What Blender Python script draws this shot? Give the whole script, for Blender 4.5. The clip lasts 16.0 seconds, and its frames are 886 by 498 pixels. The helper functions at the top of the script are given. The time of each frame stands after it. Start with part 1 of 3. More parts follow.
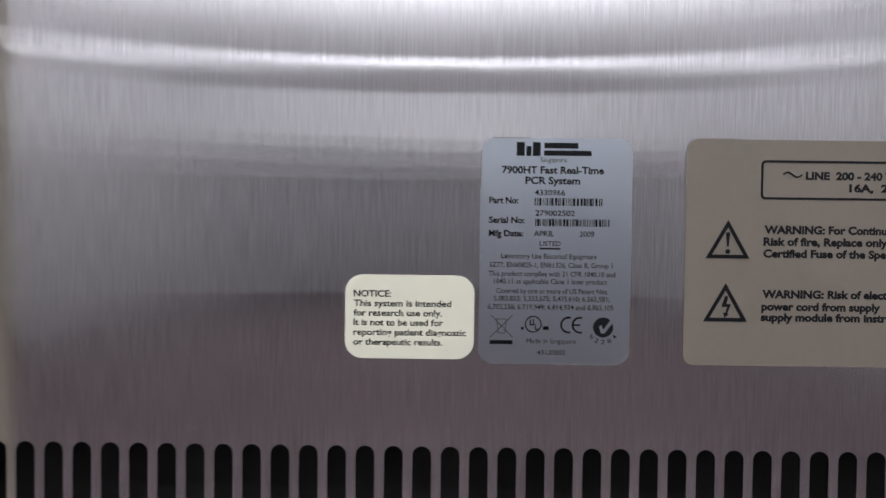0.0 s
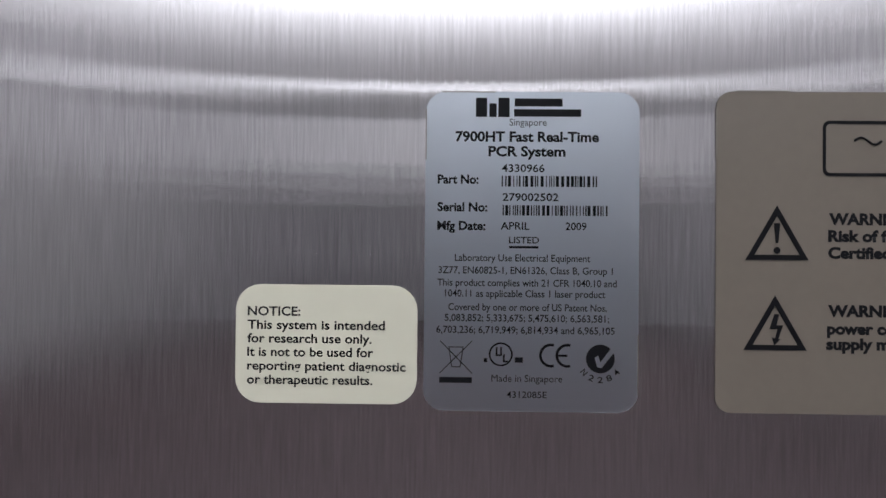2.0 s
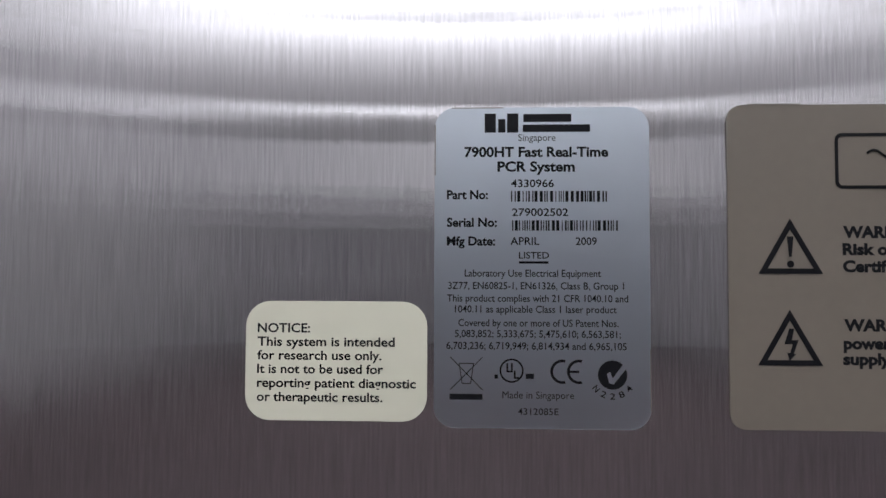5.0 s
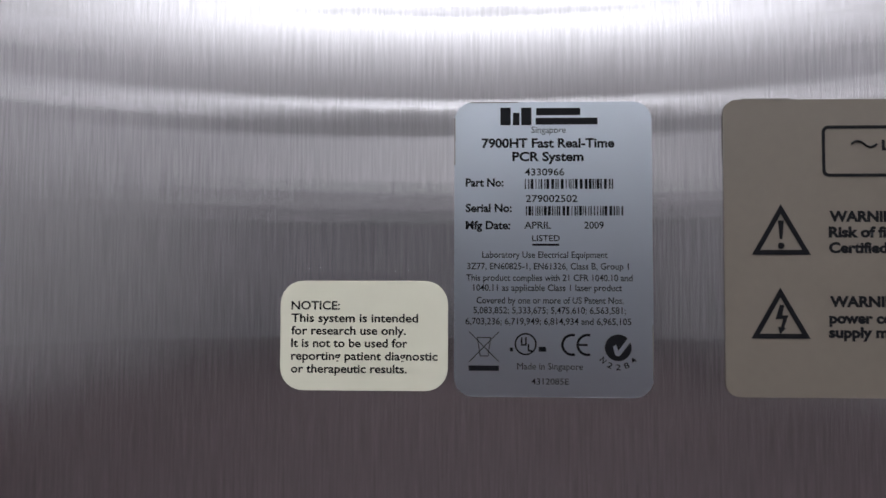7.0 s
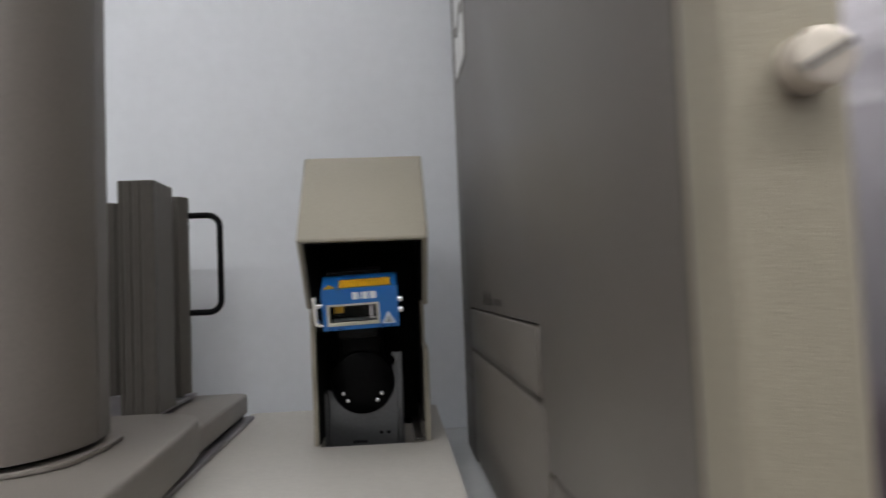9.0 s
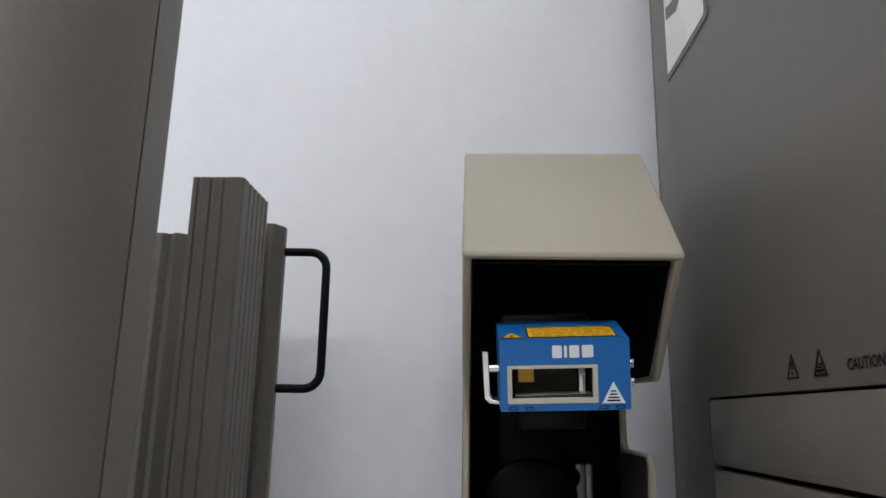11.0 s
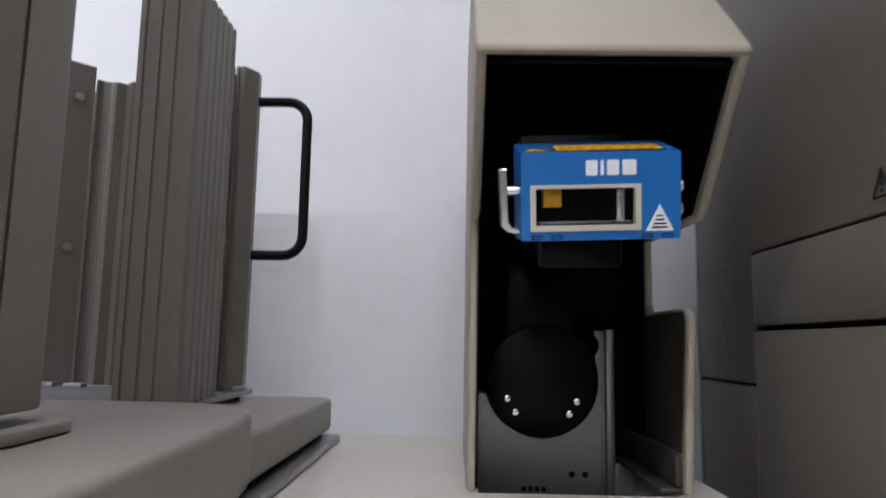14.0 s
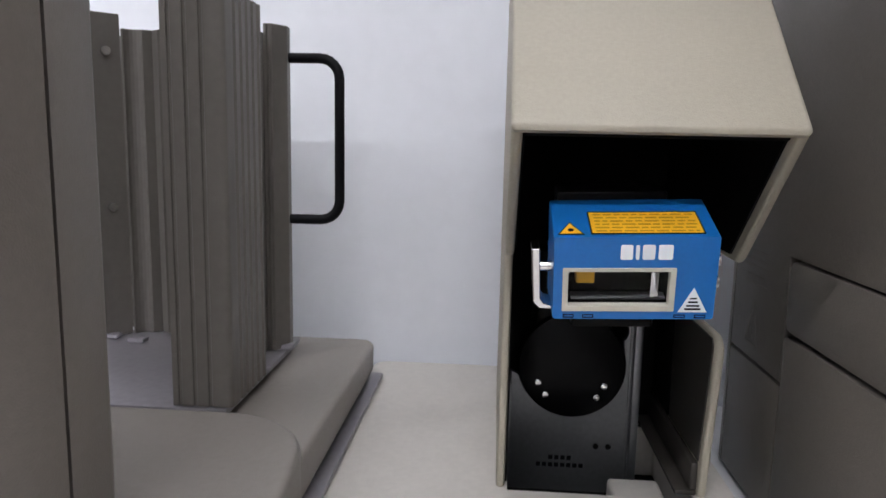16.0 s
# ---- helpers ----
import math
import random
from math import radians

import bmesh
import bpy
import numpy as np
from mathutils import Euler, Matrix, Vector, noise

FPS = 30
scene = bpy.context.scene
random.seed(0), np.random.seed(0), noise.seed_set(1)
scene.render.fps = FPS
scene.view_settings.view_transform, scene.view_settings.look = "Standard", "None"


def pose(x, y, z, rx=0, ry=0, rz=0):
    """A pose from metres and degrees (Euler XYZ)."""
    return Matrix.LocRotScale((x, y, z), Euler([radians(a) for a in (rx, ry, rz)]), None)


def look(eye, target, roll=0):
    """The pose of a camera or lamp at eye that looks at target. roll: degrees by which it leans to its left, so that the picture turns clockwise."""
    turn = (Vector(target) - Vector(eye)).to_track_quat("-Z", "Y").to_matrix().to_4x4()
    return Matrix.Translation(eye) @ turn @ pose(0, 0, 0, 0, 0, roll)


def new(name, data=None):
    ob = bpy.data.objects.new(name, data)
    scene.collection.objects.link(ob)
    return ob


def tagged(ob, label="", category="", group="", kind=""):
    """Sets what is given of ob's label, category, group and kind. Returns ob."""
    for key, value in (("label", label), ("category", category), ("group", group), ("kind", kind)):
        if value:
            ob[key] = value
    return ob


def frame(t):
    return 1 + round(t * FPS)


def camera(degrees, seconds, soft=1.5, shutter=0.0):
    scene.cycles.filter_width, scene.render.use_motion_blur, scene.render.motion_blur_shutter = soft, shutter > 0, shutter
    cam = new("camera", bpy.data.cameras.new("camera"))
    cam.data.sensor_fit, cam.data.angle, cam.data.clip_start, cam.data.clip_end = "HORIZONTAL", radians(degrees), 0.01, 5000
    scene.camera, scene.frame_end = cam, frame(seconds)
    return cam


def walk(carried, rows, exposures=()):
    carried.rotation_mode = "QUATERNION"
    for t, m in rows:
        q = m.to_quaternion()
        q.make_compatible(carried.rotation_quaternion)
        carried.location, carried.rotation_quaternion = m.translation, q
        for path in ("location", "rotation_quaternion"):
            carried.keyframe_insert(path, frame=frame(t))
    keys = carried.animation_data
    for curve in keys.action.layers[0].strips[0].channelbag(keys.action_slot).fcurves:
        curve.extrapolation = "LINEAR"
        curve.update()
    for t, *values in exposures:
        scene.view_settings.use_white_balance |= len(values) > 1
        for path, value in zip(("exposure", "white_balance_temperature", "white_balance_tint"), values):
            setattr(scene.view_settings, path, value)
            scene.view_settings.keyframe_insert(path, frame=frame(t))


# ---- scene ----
cam = camera(64.0, 16.0, shutter=0.5)

PATH = [
    (0, (0.0392, -0.3024, 1.2255), (0.0341, 1.6972, 1.1723), 0.72),
    (0.5, (0.0518, -0.2731, 1.2191), (0.0549, 1.7269, 1.1969), 0.73),
    (1, (0.0563, -0.2443, 1.2147), (0.0163, 1.7546, 1.2673), 0.54),
    (1.5, (0.0676, -0.2235, 1.2136), (-0.0057, 1.7746, 1.2592), 0.65),
    (2, (0.0641, -0.2146, 1.2149), (0.0226, 1.7849, 1.2382), 0.55),
    (2.5, (0.0628, -0.2162, 1.2138), (-0.0024, 1.7821, 1.2644), 0.56),
    (3, (0.0639, -0.2140, 1.2132), (0.0041, 1.7848, 1.2504), 0.41),
    (3.5, (0.0657, -0.2152, 1.2147), (0.0007, 1.7830, 1.2700), 0.31),
    (4, (0.0665, -0.2132, 1.2143), (-0.0032, 1.7846, 1.2774), 0.22),
    (6.5, (0.0599, -0.2261, 1.2094), (-0.0307, 1.7682, 1.3299), 0.38),
    (7, (0.0583, -0.2326, 1.2084), (-0.0096, 1.7650, 1.2799), 0.15),
    (7.5, (0.0663, -0.2274, 1.2193), (0.0829, 1.7714, 1.2867), 0.18),
    (8, (-0.0005, -0.2466, 1.2118), (0.1104, 1.7474, 1.2500), 0.09),
    (8.3, (-0.0732, -0.2474, 1.2369), (0.0596, 1.7476, 1.1877), -1.42),
    (8.5, (-0.1340, -0.2380, 1.2404), (-0.0460, 1.7585, 1.3199), -3.75),
    (8.7, (-0.1909, -0.2090, 1.2547), (-0.0649, 1.7849, 1.3506), -4.10),
    (9, (-0.2696, -0.1822, 1.2538), (-0.1317, 1.8103, 1.3575), -2.30),
    (9.5, (-0.332, -0.123, 1.25), (-0.226, 1.868, 1.409), -0.5),
    (10, (-0.357, -0.069, 1.24), (-0.309, 1.91, 1.523), -0.3),
    (10.2, (-0.348, -0.02, 1.239), (-0.435, 1.953, 1.556), 0.8),
    (12.3, (-0.36, 0.116, 1.163), (-0.37, 2.023, 1.765), 2.5),
    (12.5, (-0.361, 0.116, 1.162), (-0.319, 2.029, 1.744), 1.9),
    (13, (-0.362, 0.119, 1.163), (-0.272, 2.048, 1.685), 1.4),
    (13.5, (-0.361, 0.129, 1.165), (-0.322, 2.079, 1.608), 0.7),
    (14, (-0.363, 0.164, 1.173), (-0.399, 2.146, 1.439), 1.0),
    (14.5, (-0.366, 0.192, 1.196), (-0.431, 2.187, 1.307), 1.3),
    (15, (-0.365, 0.187, 1.236), (-0.478, 2.184, 1.244), 0.1),
    (15.5, (-0.363, 0.169, 1.27), (-0.474, 2.16, 1.122), 1.2),
    (16, (-0.361, 0.162, 1.292), (-0.505, 2.134, 0.992), 1.2),
]
walk(cam, [(t, look(eye, target, roll)) for t, eye, target, roll in PATH],
     [(0, 0.45, 6500, 9), (1, 0.3, 6500, 9), (3, 0.05, 6500, 9), (7.2, 0.05, 6500, 9), (8, 0.15, 6600, 9), (8.5, -0.15, 6600, 10), (9, 0.0, 6750, 10), (9.5, 0.42, 6850, 8), (10.2, 0.42, 6750, 9), (12.3, 0.28, 6550, 12), (13.5, 0.4, 6550, 14), (14, 0.65, 6500, 14), (14.5, 0.82, 6500, 14), (15, 0.95, 6550, 14), (16, 0.76, 6500, 14)])

# ---- room light ----
world = bpy.data.worlds.new("world")
scene.world = world
world.use_nodes = True
world.node_tree.nodes["Background"].inputs[0].default_value = (0.8, 0.85, 1.0, 1)
world.node_tree.nodes["Background"].inputs[1].default_value = 0.02
FLOOR_Z, CEIL_Z, DECK_Z, BENCH_Z = 0.16, 3.60, 1.098, 1.06
TUBE_ROWS = {-5.19: 2.50, -3.29: 2.50, -0.75: 2.50}   # row and height
TUBE_WATTS = {-5.19: (0.3, 48.0), -3.29: (0.3, 6.0), -0.75: (11.0, 14.0)}   # down from the tube, and up as added fill


# ---- materials ----
def mat(name, color, rough=0.5, metal=0.0, grain=0.06, scale=60.0, bump=0.0, bump_scale=900.0, coat=0.0, stain=0.05):
    m = bpy.data.materials.new(name)
    m.use_nodes = True
    nt = m.node_tree
    b = nt.nodes["Principled BSDF"]
    b.inputs["Roughness"].default_value = rough
    b.inputs["Metallic"].default_value = metal
    b.inputs["Coat Weight"].default_value = coat
    tc = nt.nodes.new("ShaderNodeTexCoord")
    n1 = nt.nodes.new("ShaderNodeTexNoise")
    n1.inputs["Scale"].default_value = scale
    n1.inputs["Detail"].default_value = 6
    nt.links.new(tc.outputs["Object"], n1.inputs["Vector"])
    n2 = nt.nodes.new("ShaderNodeTexNoise")
    n2.inputs["Scale"].default_value = 7
    n2.inputs["Detail"].default_value = 4
    nt.links.new(tc.outputs["Object"], n2.inputs["Vector"])
    last = None
    for n, amount in ((n1, grain), (n2, stain)):
        r = nt.nodes.new("ShaderNodeMapRange")
        r.inputs["From Min"].default_value, r.inputs["From Max"].default_value = 0.3, 0.7
        r.inputs["To Min"].default_value, r.inputs["To Max"].default_value = 1 - amount, 1 + amount * 0.6
        nt.links.new(n.outputs["Fac"], r.inputs["Value"])
        mix = nt.nodes.new("ShaderNodeVectorMath")
        mix.operation = "SCALE"
        if last is None:
            mix.inputs[0].default_value = color[:3]
        else:
            nt.links.new(last.outputs[0], mix.inputs[0])
        nt.links.new(r.outputs[0], mix.inputs["Scale"])
        last = mix
    nt.links.new(last.outputs[0], b.inputs["Base Color"])
    rr = nt.nodes.new("ShaderNodeMapRange")
    rr.inputs["To Min"].default_value, rr.inputs["To Max"].default_value = max(rough - 0.06, 0.02), min(rough + 0.06, 1)
    nt.links.new(n2.outputs["Fac"], rr.inputs["Value"])
    nt.links.new(rr.outputs[0], b.inputs["Roughness"])
    if bump:
        n3 = nt.nodes.new("ShaderNodeTexNoise")
        n3.inputs["Scale"].default_value = bump_scale
        n3.inputs["Detail"].default_value = 2
        nt.links.new(tc.outputs["Object"], n3.inputs["Vector"])
        bp = nt.nodes.new("ShaderNodeBump")
        bp.inputs["Strength"].default_value = bump
        bp.inputs["Distance"].default_value = 0.0004
        nt.links.new(n3.outputs["Fac"], bp.inputs["Height"])
        nt.links.new(bp.outputs[0], b.inputs["Normal"])
    return m


def brushed(name, color, rough, streak, aniso=1.0, bump=0.25):
    """Metal brushed along z: vertical streaks in tone and in the normal, and an anisotropic gloss."""
    m = bpy.data.materials.new(name)
    m.use_nodes = True
    nt = m.node_tree
    nt.nodes.remove(nt.nodes["Principled BSDF"])
    b = nt.nodes.new("ShaderNodeBsdfAnisotropic")
    b.inputs["Anisotropy"].default_value = -aniso
    nt.links.new(b.outputs[0], nt.nodes["Material Output"].inputs["Surface"])
    tan = nt.nodes.new("ShaderNodeTangent")
    tan.direction_type, tan.axis = "RADIAL", "Z"
    nt.links.new(tan.outputs[0], b.inputs["Tangent"])
    tc = nt.nodes.new("ShaderNodeTexCoord")
    mp = nt.nodes.new("ShaderNodeMapping")
    mp.inputs["Scale"].default_value = (1400, 40, 48)
    nt.links.new(tc.outputs["Object"], mp.inputs["Vector"])
    n1 = nt.nodes.new("ShaderNodeTexNoise")
    n1.inputs["Scale"].default_value = 1.0
    n1.inputs["Detail"].default_value = 5
    nt.links.new(mp.outputs[0], n1.inputs["Vector"])
    n2 = nt.nodes.new("ShaderNodeTexNoise")
    n2.inputs["Scale"].default_value = 9
    n2.inputs["Detail"].default_value = 5
    nt.links.new(tc.outputs["Object"], n2.inputs["Vector"])
    r = nt.nodes.new("ShaderNodeMapRange")
    r.inputs["From Min"].default_value, r.inputs["From Max"].default_value = 0.3, 0.7
    r.inputs["To Min"].default_value, r.inputs["To Max"].default_value = 1 - streak, 1 + streak
    nt.links.new(n1.outputs["Fac"], r.inputs["Value"])
    r2 = nt.nodes.new("ShaderNodeMapRange")
    r2.inputs["To Min"].default_value, r2.inputs["To Max"].default_value = 0.9, 1.08
    nt.links.new(n2.outputs["Fac"], r2.inputs["Value"])
    v1 = nt.nodes.new("ShaderNodeVectorMath")
    v1.operation = "SCALE"
    v1.inputs[0].default_value = color[:3]
    nt.links.new(r.outputs[0], v1.inputs["Scale"])
    v2 = nt.nodes.new("ShaderNodeVectorMath")
    v2.operation = "SCALE"
    nt.links.new(v1.outputs[0], v2.inputs[0])
    nt.links.new(r2.outputs[0], v2.inputs["Scale"])
    nt.links.new(v2.outputs[0], b.inputs["Color"])
    r3 = nt.nodes.new("ShaderNodeMapRange")
    r3.inputs["To Min"].default_value, r3.inputs["To Max"].default_value = rough * 0.75, rough * 1.25
    nt.links.new(n1.outputs["Fac"], r3.inputs["Value"])
    nt.links.new(r3.outputs[0], b.inputs["Roughness"])
    bp = nt.nodes.new("ShaderNodeBump")
    bp.inputs["Strength"].default_value = bump
    bp.inputs["Distance"].default_value = 0.0003
    nt.links.new(n1.outputs["Fac"], bp.inputs["Height"])
    nt.links.new(bp.outputs[0], b.inputs["Normal"])
    return m


def glow(name, color, strength):
    m = bpy.data.materials.new(name)
    m.use_nodes = True
    b = m.node_tree.nodes["Principled BSDF"]
    b.inputs["Base Color"].default_value = (0.8, 0.8, 0.8, 1)
    b.inputs["Emission Color"].default_value = (*color, 1)
    b.inputs["Emission Strength"].default_value = strength
    return m


def glass(name):
    m = bpy.data.materials.new(name)
    m.use_nodes = True
    b = m.node_tree.nodes["Principled BSDF"]
    b.inputs["Base Color"].default_value = (0.9, 0.9, 0.92, 1)
    b.inputs["Roughness"].default_value = 0.03
    b.inputs["Transmission Weight"].default_value = 1.0
    b.inputs["IOR"].default_value = 1.15
    return m


M_WALL = mat("wall_paint", (0.84, 0.86, 0.90), 0.75, grain=0.02, stain=0.03, bump=0.15, bump_scale=400)
M_CEIL = mat("ceiling_paint", (0.86, 0.86, 0.86), 0.9, grain=0.03)
M_ROOM = mat("room_paint", (0.46, 0.45, 0.46), 0.8, grain=0.04, scale=4)
M_CABINET_DARK = mat("cabinet_dark_paint", (0.195, 0.188, 0.195), 0.8, grain=0.04, scale=4)
M_FLOOR = mat("vinyl_floor", (0.098, 0.076, 0.079), 0.55, grain=0.12, scale=40)
M_BENCH = mat("bench_laminate", (0.66, 0.67, 0.68), 0.5, grain=0.05)
M_DECK = mat("deck_paint", (0.56, 0.53, 0.485), 0.5, grain=0.05, scale=220, bump=0.35, bump_scale=1500)
# Beige of the side panels is darkened to carry the shade on that side.
M_SIDE_SHADED = mat("side_coat_shaded", (0.135, 0.119, 0.102), 0.36, grain=0.10, scale=500, bump=0.6, bump_scale=1400, stain=0.08)
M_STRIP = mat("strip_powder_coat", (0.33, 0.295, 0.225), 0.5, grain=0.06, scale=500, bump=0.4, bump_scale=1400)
M_HOOD = mat("hood_powder_coat", (0.385, 0.352, 0.28), 0.5, grain=0.05, scale=500, bump=0.5, bump_scale=1400)
M_COLUMN = mat("column_paint", (0.205, 0.181, 0.162), 0.42, grain=0.05, scale=300, bump=0.3, bump_scale=1200)
M_BASE = mat("base_paint", (0.225, 0.202, 0.181), 0.45, grain=0.06, scale=260, bump=0.5, bump_scale=1400)
M_RACK = mat("rack_anodised", (0.146, 0.134, 0.119), 0.42, metal=0.25, grain=0.06, scale=200, bump=0.2, bump_scale=900)
M_TRAY = mat("tray_metal", (0.30, 0.285, 0.305), 0.35, metal=0.6, grain=0.08, scale=180)
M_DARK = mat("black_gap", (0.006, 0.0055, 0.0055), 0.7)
M_BLACK = mat("black_plastic", (0.002, 0.002, 0.0024), 0.30, grain=0.1, bump=0.05)
M_HANDLE = mat("handle_black", (0.005, 0.005, 0.006), 0.38, grain=0.1)
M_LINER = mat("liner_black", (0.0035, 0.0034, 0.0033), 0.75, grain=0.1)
M_INNER = mat("inner_dark_brown", (0.040, 0.035, 0.030), 0.55, grain=0.1, scale=300)
M_BLUE = mat("blue_paint", (0.006, 0.135, 0.43), 0.32, grain=0.05, scale=600, bump=0.15, bump_scale=2500)
M_YELLOW = mat("yellow_label", (0.80, 0.42, 0.015), 0.5, grain=0.05)
M_AMBER = mat("amber_text", (0.42, 0.22, 0.01), 0.6)
M_WHITE = mat("white_print", (0.78, 0.80, 0.82), 0.5, grain=0.02)
M_INK = mat("black_print", (0.006, 0.006, 0.008), 0.5, grain=0.05)
M_FAINT = mat("faint_print", (0.014, 0.014, 0.018), 0.6, grain=0.15, scale=2500)
M_GREYINK = mat("grey_print", (0.20, 0.18, 0.16), 0.6, grain=0.05)
M_CREAM = mat("cream_label", (0.57, 0.55, 0.455), 0.45, grain=0.03)
M_TAN = mat("tan_plate", (0.145, 0.121, 0.101), 0.45, grain=0.03, scale=300)
M_FRAME = mat("window_frame", (0.52, 0.50, 0.42), 0.5)
M_CHROME = mat("chrome", (0.75, 0.75, 0.76), 0.18, metal=1.0)
M_ALU = mat("milled_aluminium", (0.22, 0.224, 0.235), 0.38, metal=0.85, grain=0.08, scale=300)
M_NICKEL = mat("knob_paint", (0.60, 0.54, 0.46), 0.32, metal=0.35)
for m in (M_FLOOR, M_BLACK, M_LINER, M_DARK, M_INK, M_FAINT, M_HANDLE):
    m.node_tree.nodes["Principled BSDF"].inputs["Specular IOR Level"].default_value = 0.12
M_WIN = glass("scanner_glass")
M_STEEL = brushed("brushed_steel", (0.64, 0.615, 0.645), 0.085, 0.15, 0.93, 0.13)
M_FOIL = brushed("silver_foil", (0.64, 0.685, 0.77), 0.34, 0.0, 0.5, 0.0)
M_LAMP = glow("lamp_diffuser", (0.93, 0.96, 1.0), 0.95)
M_STICKER = mat("white_sticker", (0.82, 0.82, 0.80), 0.5)


# ---- mesh helpers ----
def link(name, bm, material, parent=None, label="", smooth=False):
    me = bpy.data.meshes.new(name)
    bmesh.ops.recalc_face_normals(bm, faces=bm.faces)
    bm.to_mesh(me)
    bm.free()
    me.materials.append(material)
    if smooth:
        for p in me.polygons:
            p.use_smooth = True
        me.set_sharp_from_angle(angle=radians(40))
    ob = new(name, me)
    if parent is not None:
        ob.parent = parent
    if label:
        ob["label"] = label
    return ob


def part(name, bm, material, parent, label="", smooth=True):
    return link(name, bm, material, parent, label, smooth)


def thing(name, label, category, group="", kind=""):
    return tagged(new(name), label, category, group, kind)


def box(x0, x1, y0, y1, z0, z1, bevel=0.0, segments=2, bm=None):
    b = bm or bmesh.new()
    made = bmesh.ops.create_cube(b, size=1)["verts"]
    bmesh.ops.transform(b, verts=made, matrix=Matrix.Translation(((x0 + x1) / 2, (y0 + y1) / 2, (z0 + z1) / 2)) @ Matrix.Diagonal((x1 - x0, y1 - y0, z1 - z0, 1)))
    if bevel:
        edges = list({e for v in made for e in v.link_edges})
        bmesh.ops.bevel(b, geom=edges, offset=bevel, segments=segments, affect="EDGES", profile=0.5)
    return b


def prism(points, axis, a, b_, bevel=0.0, segments=2, bm=None):
    """A closed outline, swept along an axis from a to b_. Outline in (x, y) for z, (y, z) for x, (x, z) for y."""
    b = bm or bmesh.new()
    put = {"z": lambda p, h: (p[0], p[1], h), "x": lambda p, h: (h, p[0], p[1]), "y": lambda p, h: (p[0], h, p[1])}[axis]
    low = [b.verts.new(put(p, a)) for p in points]
    high = [b.verts.new(put(p, b_)) for p in points]
    n = len(points)
    faces = [b.faces.new(low), b.faces.new(list(reversed(high)))]
    for i in range(n):
        faces.append(b.faces.new((low[i], high[i], high[(i + 1) % n], low[(i + 1) % n])))
    bmesh.ops.recalc_face_normals(b, faces=faces)
    if bevel:
        caps = set(faces[:2])
        edges = {e for f in caps for e in f.edges}
        bmesh.ops.bevel(b, geom=list(edges), offset=bevel, segments=segments, affect="EDGES", profile=0.5)
    return b


def arc(cx, cy, r, a0, a1, n=8):
    return [(cx + r * math.cos(radians(a0 + (a1 - a0) * i / n)), cy + r * math.sin(radians(a0 + (a1 - a0) * i / n))) for i in range(n + 1)]


def rounded(x0, x1, y0, y1, r, n=6):
    return arc(x1 - r, y0 + r, r, -90, 0, n) + arc(x1 - r, y1 - r, r, 0, 90, n) + arc(x0 + r, y1 - r, r, 90, 180, n) + arc(x0 + r, y0 + r, r, 180, 270, n)


def rod(p, q, r, n=16, bm=None):
    b = bm or bmesh.new()
    d = Vector(q) - Vector(p)
    made = bmesh.ops.create_cone(b, cap_ends=True, segments=n, radius1=r, radius2=r, depth=d.length)["verts"]
    m = Matrix.Translation((Vector(p) + Vector(q)) / 2) @ d.to_track_quat("Z", "Y").to_matrix().to_4x4()
    bmesh.ops.transform(b, verts=made, matrix=m)
    return b


def tube(points, r, n=12):
    """A round bar along a line of points."""
    b = bmesh.new()
    rings = []
    pts = [Vector(p) for p in points]
    for i, p in enumerate(pts):
        d = (pts[min(i + 1, len(pts) - 1)] - pts[max(i - 1, 0)]).normalized()
        side = d.cross(Vector((0, 1, 0))).normalized()
        up = side.cross(d).normalized()
        rings.append([b.verts.new(p + r * (math.cos(k * math.tau / n) * side + math.sin(k * math.tau / n) * up)) for k in range(n)])
    for a, c in zip(rings, rings[1:]):
        for k in range(n):
            b.faces.new((a[k], a[(k + 1) % n], c[(k + 1) % n], c[k]))
    b.faces.new(rings[0])
    b.faces.new(list(reversed(rings[-1])))
    return b


def lettering(text, x, z, height, width, material, parent, y, align="LEFT", bold=0.0, matrix=None):
    """Flat writing on a plane that faces -y: its left (or middle) x, its baseline z, the height of capitals and the line's width."""
    cu = bpy.data.curves.new("writing", "FONT")
    cu.body, cu.size, cu.align_x, cu.offset = text, 1.0, "LEFT", bold
    cu.resolution_u = 3
    tmp = bpy.data.objects.new("writing", cu)
    scene.collection.objects.link(tmp)
    me = bpy.data.meshes.new_from_object(tmp.evaluated_get(bpy.context.evaluated_depsgraph_get()))
    bpy.data.objects.remove(tmp)
    bpy.data.curves.remove(cu)
    xs = [v.co.x for v in me.vertices]
    w = max(xs) - min(xs)
    sx, sz = width / w, height / 0.73
    x0 = x - (width / 2 if align == "CENTER" else 0)
    base = min(xs)
    for v in me.vertices:
        p = Vector((x0 + (v.co.x - base) * sx, y, z + v.co.y * sz))
        v.co = matrix @ p if matrix is not None else p
    me.materials.append(material)
    ob = new("writing", me)
    ob.parent = parent
    return ob


def bars(name, rects, y, depth, material, parent, matrix=None, label=""):
    b = bmesh.new()
    for x0, x1, z0, z1 in rects:
        box(x0, x1, y - depth, y, z0, z1, bm=b)
    if matrix is not None:
        bmesh.ops.transform(b, verts=b.verts, matrix=matrix)
    return part(name, b, material, parent, label, smooth=False)


